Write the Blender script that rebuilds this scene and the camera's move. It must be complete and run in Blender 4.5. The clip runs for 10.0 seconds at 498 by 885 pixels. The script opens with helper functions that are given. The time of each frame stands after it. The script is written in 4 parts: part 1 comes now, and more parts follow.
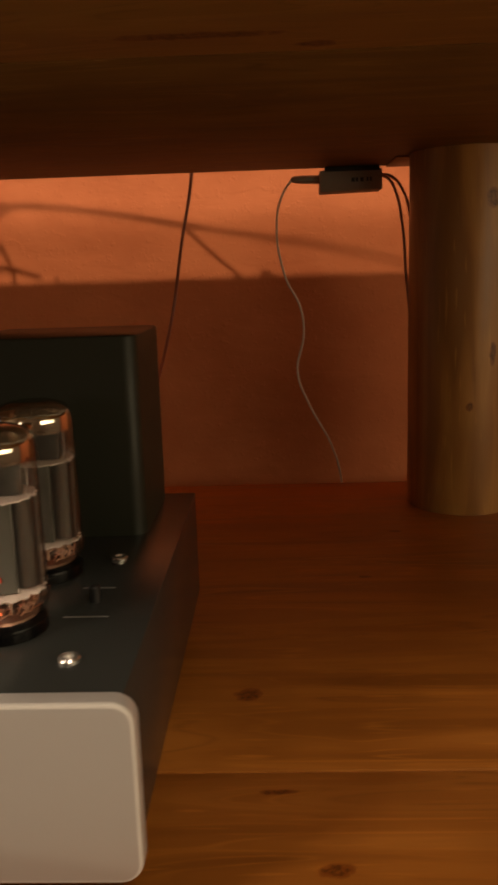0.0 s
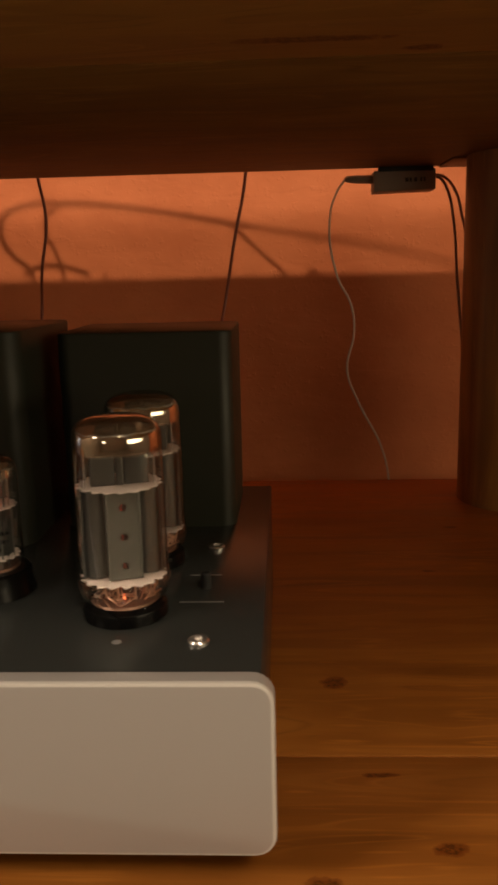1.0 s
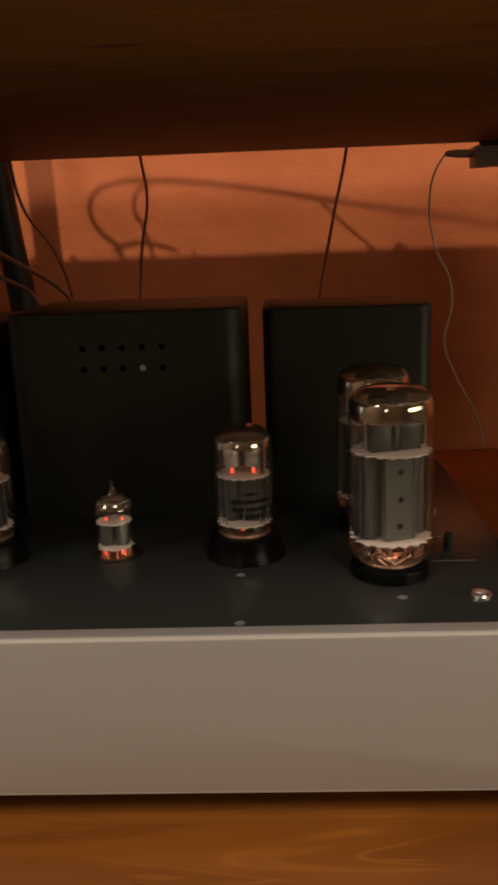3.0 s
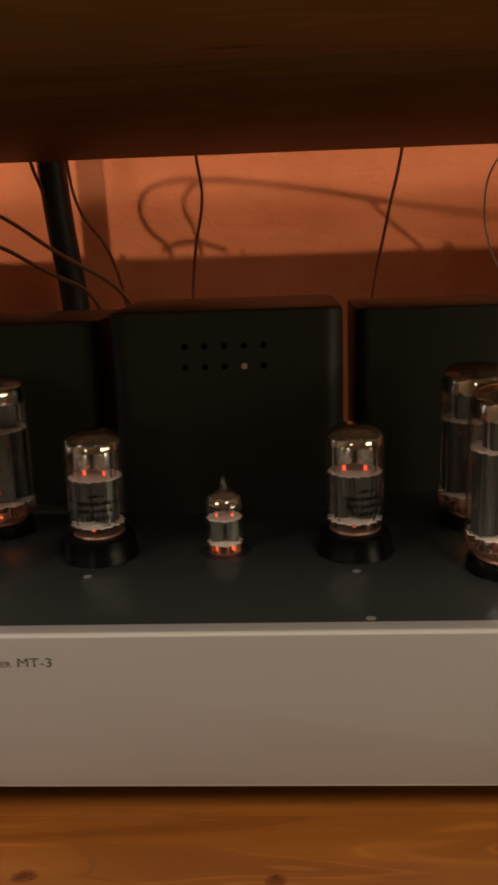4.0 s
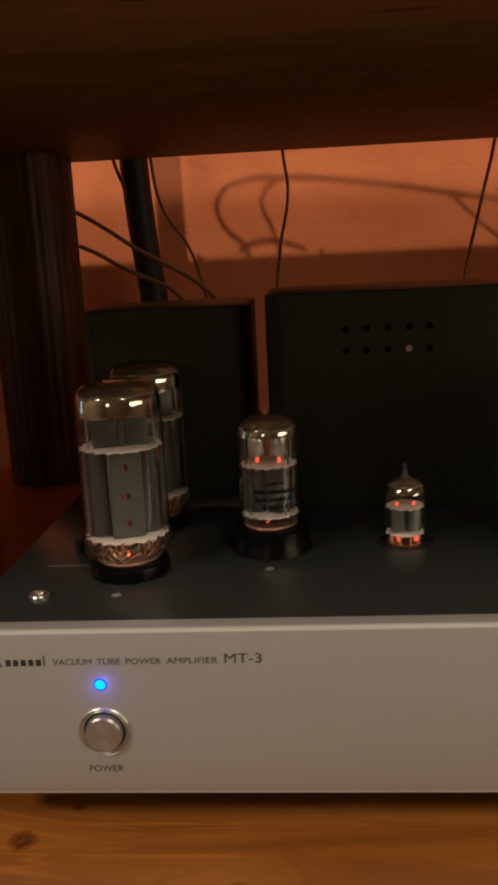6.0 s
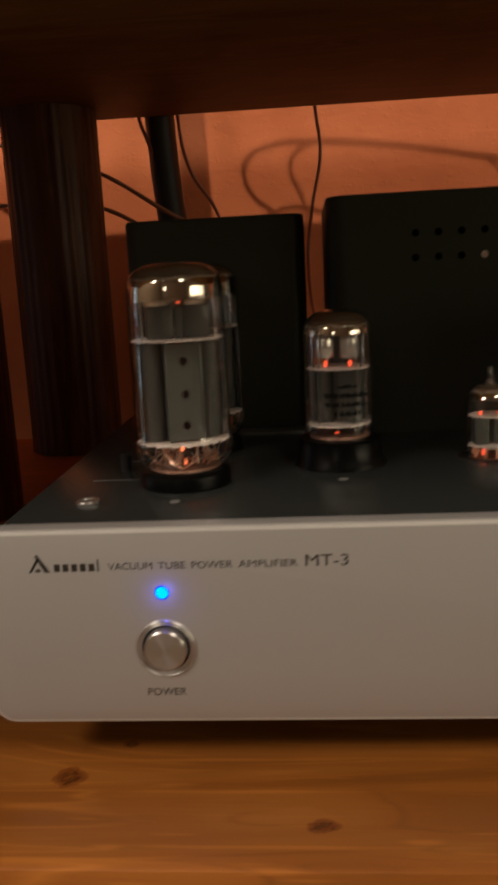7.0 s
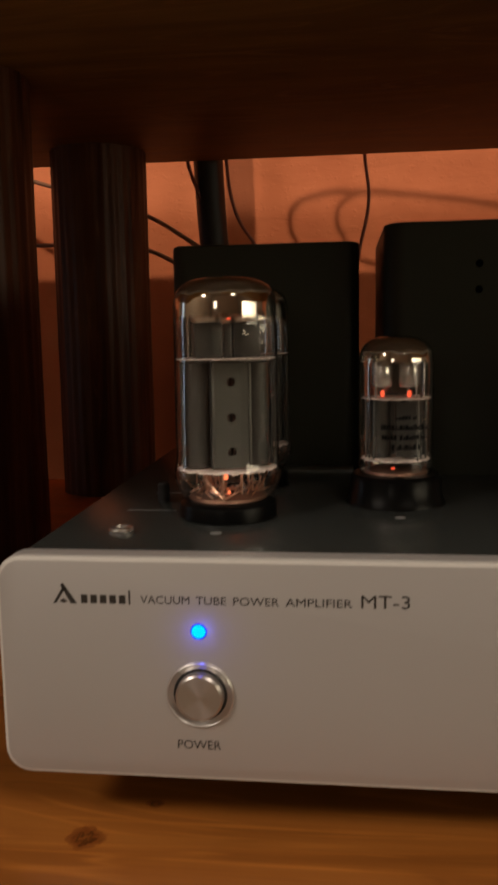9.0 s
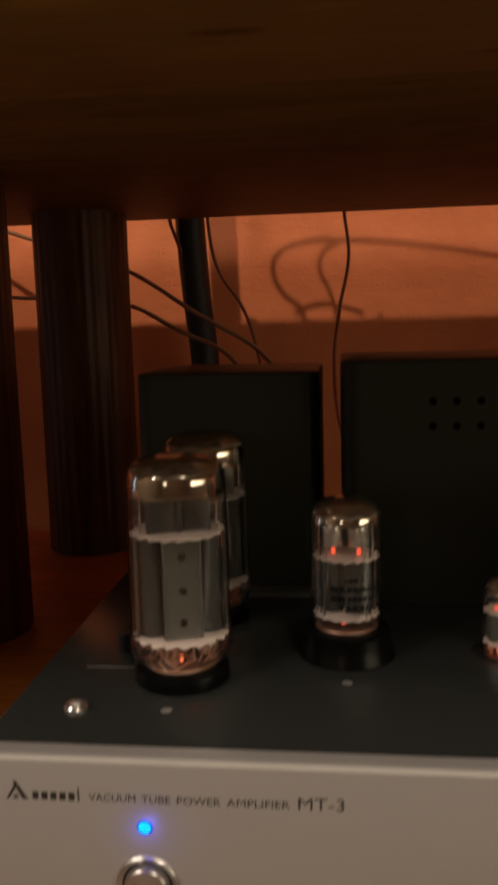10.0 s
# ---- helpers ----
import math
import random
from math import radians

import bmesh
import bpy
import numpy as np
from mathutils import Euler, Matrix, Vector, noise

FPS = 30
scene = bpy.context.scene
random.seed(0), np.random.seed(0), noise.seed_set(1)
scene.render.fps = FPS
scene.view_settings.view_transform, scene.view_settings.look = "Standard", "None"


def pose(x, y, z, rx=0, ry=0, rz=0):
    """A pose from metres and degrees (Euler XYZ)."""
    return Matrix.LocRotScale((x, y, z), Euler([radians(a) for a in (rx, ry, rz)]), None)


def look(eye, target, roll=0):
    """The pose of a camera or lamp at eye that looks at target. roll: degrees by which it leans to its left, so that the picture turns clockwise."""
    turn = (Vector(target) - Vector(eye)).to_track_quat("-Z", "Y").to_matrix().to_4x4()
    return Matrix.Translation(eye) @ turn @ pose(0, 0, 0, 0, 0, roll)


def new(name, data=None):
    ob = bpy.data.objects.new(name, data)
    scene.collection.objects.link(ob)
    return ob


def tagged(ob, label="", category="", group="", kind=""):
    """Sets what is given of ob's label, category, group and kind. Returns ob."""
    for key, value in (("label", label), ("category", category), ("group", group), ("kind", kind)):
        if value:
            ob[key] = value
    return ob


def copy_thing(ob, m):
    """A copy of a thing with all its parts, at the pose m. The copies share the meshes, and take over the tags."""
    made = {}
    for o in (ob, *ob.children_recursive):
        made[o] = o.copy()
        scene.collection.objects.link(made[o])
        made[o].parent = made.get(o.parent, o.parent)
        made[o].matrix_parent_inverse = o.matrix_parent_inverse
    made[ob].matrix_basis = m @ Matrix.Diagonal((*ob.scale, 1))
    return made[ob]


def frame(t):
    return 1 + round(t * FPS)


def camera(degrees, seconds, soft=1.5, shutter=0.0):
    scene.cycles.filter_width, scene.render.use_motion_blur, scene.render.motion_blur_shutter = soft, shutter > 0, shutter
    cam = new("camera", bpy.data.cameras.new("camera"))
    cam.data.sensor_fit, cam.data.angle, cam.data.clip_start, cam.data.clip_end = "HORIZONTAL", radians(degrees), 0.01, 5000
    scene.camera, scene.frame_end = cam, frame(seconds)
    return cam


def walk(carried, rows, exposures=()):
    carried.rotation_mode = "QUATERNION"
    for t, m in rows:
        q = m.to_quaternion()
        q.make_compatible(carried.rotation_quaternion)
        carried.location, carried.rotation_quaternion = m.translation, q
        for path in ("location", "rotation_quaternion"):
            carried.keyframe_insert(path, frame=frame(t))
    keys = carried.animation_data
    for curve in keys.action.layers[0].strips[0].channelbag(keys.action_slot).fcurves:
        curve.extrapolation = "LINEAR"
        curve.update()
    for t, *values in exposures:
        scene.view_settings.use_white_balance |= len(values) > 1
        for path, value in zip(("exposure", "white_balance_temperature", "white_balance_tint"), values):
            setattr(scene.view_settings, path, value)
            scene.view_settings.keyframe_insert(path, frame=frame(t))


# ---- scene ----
cam = camera(34.2, 10.0, soft=3.2, shutter=0.6)
PATH = [
    (0, (0.2656, -0.2705, 0.2540), (0.2298, 0.7074, 0.0481), -1.84),
    (0.5, (0.2382, -0.2845, 0.2525), (0.2012, 0.6943, 0.0513), -1.40),
    (1, (0.2154, -0.2845, 0.2543), (0.1704, 0.6929, 0.0475), -1.38),
    (1.5, (0.1918, -0.2966, 0.2582), (0.1489, 0.6789, 0.0428), -1.44),
    (2, (0.1553, -0.3039, 0.2598), (0.1110, 0.6699, 0.0366), -1.57),
    (2.2, (0.1375, -0.3058, 0.2615), (0.0989, 0.6672, 0.0341), -1.87),
    (3.5, (0.0598, -0.3154, 0.2587), (0.0192, 0.6552, 0.0211), -2.23),
    (4, (0.0311, -0.3185, 0.2618), (-0.0171, 0.6517, 0.0244), -1.95),
    (4.5, (0.0116, -0.3159, 0.2603), (-0.0363, 0.6549, 0.0253), -1.87),
    (5, (-0.0100, -0.3179, 0.2591), (-0.0560, 0.6539, 0.0276), -1.87),
    (5.5, (-0.0355, -0.3158, 0.2567), (-0.0832, 0.6563, 0.0270), -1.95),
    (5.7, (-0.0436, -0.3109, 0.2537), (-0.1026, 0.6617, 0.0287), -2.33),
    (6.8, (-0.0771, -0.2787, 0.2005), (-0.1574, 0.6952, -0.0118), -3.08),
    (7, (-0.0857, -0.2741, 0.1873), (-0.1654, 0.7015, -0.0172), -2.91),
    (7.5, (-0.1073, -0.2633, 0.1644), (-0.2060, 0.7146, -0.0197), -2.33),
    (8, (-0.1017, -0.2507, 0.1534), (-0.2155, 0.7300, -0.0057), -1.55),
    (8.5, (-0.1003, -0.2448, 0.1575), (-0.2188, 0.7383, 0.0180), -1.06),
    (9, (-0.0956, -0.2501, 0.1712), (-0.2117, 0.7341, 0.0381), -0.96),
    (9.5, (-0.0851, -0.2483, 0.1990), (-0.2015, 0.7356, 0.0633), -1.20),
    (10, (-0.0736, -0.2483, 0.2439), (-0.1911, 0.7343, 0.1002), -1.55),
]
EXPOSURES = [(0, 0.24, 7350, 15), (0.5, 0.28, 7300, 15), (1, 0.25, 7150, 15), (1.5, 0.2, 6950, 14), (2, -0.12, 6700, 14), (3.5, -0.02, 6480, 14), (5.5, -0.02, 6480, 13), (7, -0.07, 6350, 12), (9, -0.05, 6350, 14), (10, -0.14, 6500, 15)]
walk(cam, [(t, look(eye, target, roll)) for t, eye, target, roll in PATH], EXPOSURES)

# ---- light: a bulb over the upper shelf, the soft lamps of the room, and an added cool side lamp ----
LAMP = Vector((-0.54, -0.61, 1.85))
world = bpy.data.worlds.new("room_air")
world.use_nodes = True
world.node_tree.nodes["Background"].inputs[0].default_value = (0.9, 0.75, 0.6, 1)
world.node_tree.nodes["Background"].inputs[1].default_value = 0.018
scene.world = world


def bulb(name, place, watts, colour, radius):
    data = bpy.data.lights.new(name, "POINT")
    data.energy, data.color, data.shadow_soft_size = watts, colour, radius
    new(name, data).location = place


def shade(name, place, target, watts, colour, width, height, spread=180):
    data = bpy.data.lights.new(name, "AREA")
    data.shape, data.size, data.size_y = "RECTANGLE", width, height
    data.energy, data.color, data.spread = watts, colour, radians(spread)
    new(name, data).matrix_world = look(place, target)


bulb("hanging_bulb", LAMP, 102, (1.0, 0.79, 0.55), 0.034)
shade("room_lamp", (0.9, -1.5, 1.75), (0.1, 0.1, 0.1), 16.2, (1.0, 0.85, 0.65), 0.5, 0.5)
shade("room_lamp", (-1.3, -1.0, 1.25), (-0.1, 0.1, 0.1), 13.0, (1.0, 0.88, 0.71), 0.4, 0.4)
shade("floor_lamp", (1.5, -0.6, 0.35), (0.45, 0.55, 0.12), 1.75, (1.0, 0.86, 0.57), 1.2, 0.3, 100)
shade("table_lamp", (-0.55, -1.75, 0.5), (-0.2, 0.4, 0.2), 0.55, (1.0, 0.86, 0.66), 0.2, 0.24)
# Cool lamp added for the bluish streaks on the glass; no window known
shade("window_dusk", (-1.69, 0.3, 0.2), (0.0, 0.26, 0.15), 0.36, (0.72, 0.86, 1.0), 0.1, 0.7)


# ---- materials ----
def material(name, base=(0.5, 0.5, 0.5), rough=0.5, metal=0.0, spec=0.5):
    m = bpy.data.materials.new(name)
    m.use_nodes = True
    n = m.node_tree.nodes
    b = n["Principled BSDF"]
    b.inputs["Base Color"].default_value = (*base, 1)
    b.inputs["Roughness"].default_value = rough
    b.inputs["Metallic"].default_value = metal
    b.inputs["Specular IOR Level"].default_value = spec
    return m, n, m.node_tree.links, b


def node(n, kind, **values):
    made = n.new(kind)
    for key, value in values.items():
        made.inputs[key.replace("_", " ")].default_value = value
    return made


def ramp(n, links, source, stops):
    r = n.new("ShaderNodeValToRGB")
    while len(r.color_ramp.elements) < len(stops):
        r.color_ramp.elements.new(0.5)
    for e, (at, c) in zip(r.color_ramp.elements, stops):
        e.position, e.color = at, (*c, 1)
    links.new(source, r.inputs[0])
    return r


def math_node(n, links, op, a, b=None, clamp=False):
    m = n.new("ShaderNodeMath")
    m.operation, m.use_clamp = op, clamp
    for k, v in enumerate((a, b)):
        if v is None:
            continue
        if isinstance(v, (int, float)):
            m.inputs[k].default_value = v
        else:
            links.new(v, m.inputs[k])
    return m.outputs[0]


def mixed(n, links, fac, a, b, blend="MIX"):
    m = n.new("ShaderNodeMix")
    m.data_type, m.blend_type = "RGBA", blend
    for k, v in ((0, fac), (6, a), (7, b)):
        if isinstance(v, (int, float)):
            m.inputs[k].default_value = v
        elif isinstance(v, tuple):
            m.inputs[k].default_value = (*v, 1)
        else:
            links.new(v, m.inputs[k])
    return m.outputs[2]


def bump(n, links, height, b, strength, distance):
    bm = node(n, "ShaderNodeBump", Strength=strength, Distance=distance)
    links.new(height, bm.inputs["Height"])
    links.new(bm.outputs[0], b.inputs["Normal"])


def wood(name, dark, mid, light, axis, rough=0.4, knots=(), coarse=1.0, gloss=0.5, drift=0.004, pales=(), lines=1.0, upright=False):
    """Varnished pine: wavy growth rings along one axis, fine fibres, and knots at given places in the plan."""
    m, n, links, b = material(name, mid, rough, 0, gloss)
    at = n.new("ShaderNodeNewGeometry").outputs["Position"]
    rnd = n.new("ShaderNodeObjectInfo").outputs["Random"]
    shift = n.new("ShaderNodeVectorMath")
    shift.operation = "ADD"
    links.new(at, shift.inputs[0])
    off = n.new("ShaderNodeCombineXYZ")
    for k in range(3):
        links.new(math_node(n, links, "MULTIPLY", rnd, drift * (k + 1)), off.inputs[k])
    links.new(off.outputs[0], shift.inputs[1])
    thin = [52.0 * coarse, 52.0 * coarse, 52.0 * coarse]
    thin[axis] = 3.6
    mp = node(n, "ShaderNodeMapping", Scale=tuple(thin))
    links.new(shift.outputs[0], mp.inputs[0])
    rings = node(n, "ShaderNodeTexNoise", Scale=1.0, Detail=1.5, Roughness=0.5, Distortion=1.0)
    links.new(mp.outputs[0], rings.inputs["Vector"])
    fine = [900.0, 900.0, 900.0]
    fine[axis] = 22.0
    mp2 = node(n, "ShaderNodeMapping", Scale=tuple(fine))
    links.new(shift.outputs[0], mp2.inputs[0])
    fibre = node(n, "ShaderNodeTexNoise", Scale=1.0, Detail=2.0)
    links.new(mp2.outputs[0], fibre.inputs["Vector"])
    blot = node(n, "ShaderNodeTexNoise", Scale=9.0, Detail=2.0)
    links.new(shift.outputs[0], blot.inputs["Vector"])
    col = ramp(n, links, rings.outputs[0], [(0.3, dark), (0.47, mid), (0.6, light), (0.7, mid)]).outputs[0]
    col = mixed(n, links, math_node(n, links, "MULTIPLY", fibre.outputs[0], 0.45), col, dark)
    col = mixed(n, links, math_node(n, links, "MULTIPLY", math_node(n, links, "SUBTRACT", blot.outputs[0], 0.47, True), 2.6, True), col, dark)
    # thin growth lines: narrow bands along the contours of the same slow figure
    phase = math_node(n, links, "PINGPONG", math_node(n, links, "MULTIPLY", rings.outputs[0], 9.0), 0.5)
    line = ramp(n, links, phase, [(0.0, (1, 1, 1)), (0.07, (0.5, 0.5, 0.5)), (0.16, (0, 0, 0))]).outputs[0]
    patch = node(n, "ShaderNodeTexNoise", Scale=13.0, Detail=2.0)
    links.new(shift.outputs[0], patch.inputs["Vector"])
    where = ramp(n, links, patch.outputs[0], [(0.42, (0, 0, 0)), (0.62, (0.5 * lines, 0.5 * lines, 0.5 * lines))]).outputs[0]
    col = mixed(n, links, math_node(n, links, "MULTIPLY", line, where), col, tuple(min(1.0, 1.3 * c) for c in light))
    under = math_node(n, links, "MULTIPLY", math_node(n, links, "SUBTRACT", 0.5, patch.outputs[0], True), 2.2 * lines, True)
    col = mixed(n, links, math_node(n, links, "MULTIPLY", line, under), col, tuple(0.6 * c for c in dark))
    # Short pale streaks in the colour, in place of reflections on the varnish
    glint = [330.0, 330.0, 330.0]
    glint[axis] = 26.0
    mp3 = node(n, "ShaderNodeMapping", Scale=tuple(glint))
    links.new(shift.outputs[0], mp3.inputs[0])
    dash = node(n, "ShaderNodeTexNoise", Scale=1.0, Detail=1.0)
    links.new(mp3.outputs[0], dash.inputs["Vector"])
    pale = ramp(n, links, dash.outputs[0], [(0.66, (0, 0, 0)), (0.77, (0.32, 0.32, 0.32))]).outputs[0]
    col = mixed(n, links, pale, col, tuple(min(1.0, 1.35 * c) for c in light))
    for kx, ky, rx, ry in pales:
        sub = n.new("ShaderNodeVectorMath")
        sub.operation = "SUBTRACT"
        links.new(at, sub.inputs[0])
        sub.inputs[1].default_value = (kx, ky, 0)
        sc = n.new("ShaderNodeVectorMath")
        sc.operation = "MULTIPLY"
        links.new(sub.outputs[0], sc.inputs[0])
        sc.inputs[1].default_value = (1 / rx, 1 / ry, 0)
        ln = n.new("ShaderNodeVectorMath")
        ln.operation = "LENGTH"
        links.new(sc.outputs[0], ln.inputs[0])
        d = math_node(n, links, "ADD", ln.outputs["Value"], math_node(n, links, "MULTIPLY", math_node(n, links, "SUBTRACT", dash.outputs[0], 0.5), 1.6))
        k = ramp(n, links, d, [(0.3, (0.3, 0.3, 0.3)), (1.0, (0, 0, 0))]).outputs[0]
        col = mixed(n, links, k, col, tuple(min(1.0, 1.7 * c) for c in light))
    for kx, ky, rx, ry in knots:
        sub = n.new("ShaderNodeVectorMath")
        sub.operation = "SUBTRACT"
        links.new(at, sub.inputs[0])
        sub.inputs[1].default_value = (kx, 0, ky) if upright else (kx, ky, 0)
        sc = n.new("ShaderNodeVectorMath")
        sc.operation = "MULTIPLY"
        links.new(sub.outputs[0], sc.inputs[0])
        sc.inputs[1].default_value = (1 / rx, 0, 1 / ry) if upright else (1 / rx, 1 / ry, 0)
        wob = node(n, "ShaderNodeTexNoise", Scale=170.0, Detail=4.0)
        links.new(at, wob.inputs["Vector"])
        ln = n.new("ShaderNodeVectorMath")
        ln.operation = "LENGTH"
        links.new(sc.outputs[0], ln.inputs[0])
        d = math_node(n, links, "ADD", ln.outputs["Value"], math_node(n, links, "MULTIPLY", math_node(n, links, "SUBTRACT", wob.outputs[0], 0.5), 1.0))
        halo = ramp(n, links, d, [(0.0, (0.4, 0.4, 0.4)), (0.5, (0.7, 0.7, 0.7)), (0.9, (0.4, 0.4, 0.4)), (1.6, (0, 0, 0))]).outputs[0]
        col = mixed(n, links, halo, col, (0.55 * dark[0], 0.28 * dark[1], 0.22 * dark[2]))
        crack = node(n, "ShaderNodeTexNoise", Scale=420.0, Detail=2.0)
        links.new(at, crack.inputs["Vector"])
        core = math_node(n, links, "ADD", d, math_node(n, links, "MULTIPLY", math_node(n, links, "SUBTRACT", crack.outputs[0], 0.5), 2.2))
        k = ramp(n, links, core, [(0.05, (0.1, 0.1, 0.1)), (0.3, (0.9, 0.9, 0.9)), (0.45, (0.3, 0.3, 0.3)), (0.7, (0, 0, 0))]).outputs[0]
        col = mixed(n, links, math_node(n, links, "MULTIPLY", k, 0.85), col, tuple(0.12 * c for c in dark))
    links.new(col, b.inputs["Base Color"])
    links.new(math_node(n, links, "ADD", math_node(n, links, "MULTIPLY", rings.outputs[0], 0.25), rough - 0.12), b.inputs["Roughness"])
    bump(n, links, math_node(n, links, "ADD", rings.outputs[0], math_node(n, links, "MULTIPLY", fibre.outputs[0], 0.3)), b, 0.25, 0.0012)
    return m


KNOTS = ((0.287, 0.034, 0.009, 0.005), (0.2615, 0.0885, 0.011, 0.0022), (0.244, 0.184, 0.009, 0.008), (0.229, 0.0118, 0.009, 0.0055), (-0.184, 0.0, 0.0075, 0.0065), (-0.087, -0.028, 0.0065, 0.004), (0.022, -0.03, 0.005, 0.0035), (-0.165, 0.022, 0.0035, 0.0028), (0.336, 0.376, 0.006, 0.003), (0.379, 0.4955, 0.008, 0.004))
PALES = ((0.2186, 0.0749, 0.009, 0.0016), (0.2484, 0.119, 0.014, 0.0022), (-0.1598, -0.0393, 0.007, 0.002), (-0.0542, -0.0363, 0.008, 0.0018), (0.3, 0.105, 0.02, 0.0014), (-0.13, 0.0108, 0.085, 0.0011), (-0.115, -0.009, 0.06, 0.0011), (-0.1, -0.0385, 0.06, 0.0013), (0.31, 0.114, 0.09, 0.001), (0.31, 0.058, 0.075, 0.0009), (0.315, 0.0675, 0.075, 0.0009), (0.322, 0.18, 0.016, 0.0014))
PINE = wood("varnished_pine", (0.222, 0.0715, 0.012), (0.342, 0.113, 0.018), (0.415, 0.147, 0.0255), 0, 0.42, KNOTS, 0.7, 0.36, pales=PALES)
UPPER_KNOTS = ((0.004, 0.158, 0.02, 0.004), (-0.1226, 0.11, 0.02, 0.005), (0.29, 0.172, 0.012, 0.006), (0.23, 0.15, 0.05, 0.006))
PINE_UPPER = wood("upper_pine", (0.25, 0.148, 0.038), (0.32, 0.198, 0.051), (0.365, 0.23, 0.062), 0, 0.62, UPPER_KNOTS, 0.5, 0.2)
# Darker, slightly redder copy of upper_pine: shade toward the wall put into the colour
PINE_SHADED = wood("shaded_pine", (0.165, 0.088, 0.023), (0.22, 0.122, 0.032), (0.262, 0.15, 0.041), 0, 0.62, (), 0.5, 0.2)
POST_KNOTS = ((0.478, 0.317, 0.007, 0.011), (0.482, 0.168, 0.004, 0.013), (0.459, 0.114, 0.004, 0.005))
LOG = wood("log_pine", (0.2, 0.08, 0.017), (0.34, 0.15, 0.036), (0.41, 0.195, 0.05), 2, 0.46, POST_KNOTS, 0.8, 0.4, lines=0.25, upright=True)
# Much darker than LOG; used on the two left posts above the shelf
LOG_DARK = wood("dark_log", (0.035, 0.01, 0.0045), (0.08, 0.025, 0.009), (0.115, 0.046, 0.02), 2, 0.42, (), 1.1, 0.22)


def plaster(name, base, low):
    m, n, links, b = material(name, base, 0.85, 0, 0.25)
    at = n.new("ShaderNodeNewGeometry").outputs["Position"]
    big = node(n, "ShaderNodeTexNoise", Scale=7.0, Detail=4.0, Roughness=0.6)
    lump = node(n, "ShaderNodeTexNoise", Scale=150.0, Detail=3.0, Roughness=0.5)
    wide = node(n, "ShaderNodeTexNoise", Scale=24.0, Detail=2.0)
    for t in (big, lump, wide):
        links.new(at, t.inputs["Vector"])
    links.new(mixed(n, links, ramp(n, links, big.outputs[0], [(0.35, (0, 0, 0)), (0.7, (1, 1, 1))]).outputs[0], base, low), b.inputs["Base Color"])
    pits = ramp(n, links, lump.outputs[0], [(0.57, (0, 0, 0)), (0.75, (0.8, 0.8, 0.8))]).outputs[0]
    # long trowel ridges, steeper on one side, laid slantwise
    slant = node(n, "ShaderNodeMapping", Scale=(16.0, 16.0, 46.0), Rotation=(0.0, 0.35, 0.0))
    links.new(at, slant.inputs[0])
    trowel = node(n, "ShaderNodeTexNoise", Scale=1.0, Detail=5.0, Roughness=0.5, Distortion=0.5)
    links.new(slant.outputs[0], trowel.inputs["Vector"])
    ridge = ramp(n, links, trowel.outputs[0], [(0.42, (0, 0, 0)), (0.56, (0.8, 0.8, 0.8)), (0.74, (1, 1, 1))]).outputs[0]
    height = math_node(n, links, "ADD", pits, math_node(n, links, "MULTIPLY", wide.outputs[0], 2.0))
    bump(n, links, math_node(n, links, "ADD", height, math_node(n, links, "MULTIPLY", ridge, 0.55)), b, 0.5, 0.0014)
    return m


WALL = plaster("orange_plaster", (0.62, 0.196, 0.085), (0.5, 0.145, 0.06))
ROOM = plaster("room_paint", (0.22, 0.18, 0.14), (0.18, 0.15, 0.12))


def grained(name, base, rough, metal, scale, relief, spec=0.5, vary=0.15, stretch=None):
    m, n, links, b = material(name, base, rough, metal, spec)
    at = n.new("ShaderNodeNewGeometry").outputs["Position"]
    mp = node(n, "ShaderNodeMapping", Scale=stretch or (1.0, 1.0, 1.0))
    links.new(at, mp.inputs[0])
    g = node(n, "ShaderNodeTexNoise", Scale=scale, Detail=2.0)
    links.new(mp.outputs[0], g.inputs["Vector"])
    w = node(n, "ShaderNodeTexNoise", Scale=14.0, Detail=3.0)
    links.new(at, w.inputs["Vector"])
    links.new(mixed(n, links, math_node(n, links, "MULTIPLY", w.outputs[0], vary * 2), base, tuple(0.7 * c for c in base)), b.inputs["Base Color"])
    links.new(math_node(n, links, "ADD", math_node(n, links, "MULTIPLY", w.outputs[0], 0.16), rough - 0.08), b.inputs["Roughness"])
    if relief:
        bump(n, links, g.outputs[0], b, relief, 0.0003)
    return m


ALU = grained("blasted_aluminium", (0.505, 0.48, 0.465), 0.42, 0.35, 2600.0, 0.12)
# Lighter aluminium: the bevel's bright highlight is put into the colour
ALU_HIGHLIGHT = grained("aluminium_edge_highlight", (0.68, 0.655, 0.62), 0.45, 0.1, 2000.0, 0.05)
ALU_EDGE = grained("polished_aluminium", (0.66, 0.64, 0.62), 0.32, 0.85, 1500.0, 0.05)
BLACK = grained("slate_powder_coat", (0.0345, 0.0378, 0.036), 0.21, 0.0, 2200.0, 0.15, 0.5)
COVER = grained("black_powder_coat", (0.022, 0.0245, 0.0175), 0.45, 0.0, 1800.0, 0.25, 0.26)
STRIP = grained("grey_strip", (0.09, 0.1, 0.1), 0.35, 0.0, 900.0, 0.1)
PLATE_DARK = grained("dark_anode", (0.07, 0.07, 0.065), 0.42, 0.7, 700.0, 0.1)
SLIT_MASK = grained("dark_mask", (0.05, 0.022, 0.016), 0.5, 0.3, 900.0, 0.1)
BAKELITE = grained("black_bakelite", (0.0035, 0.0035, 0.0035), 0.28, 0.0, 300.0, 0.0, 0.14)
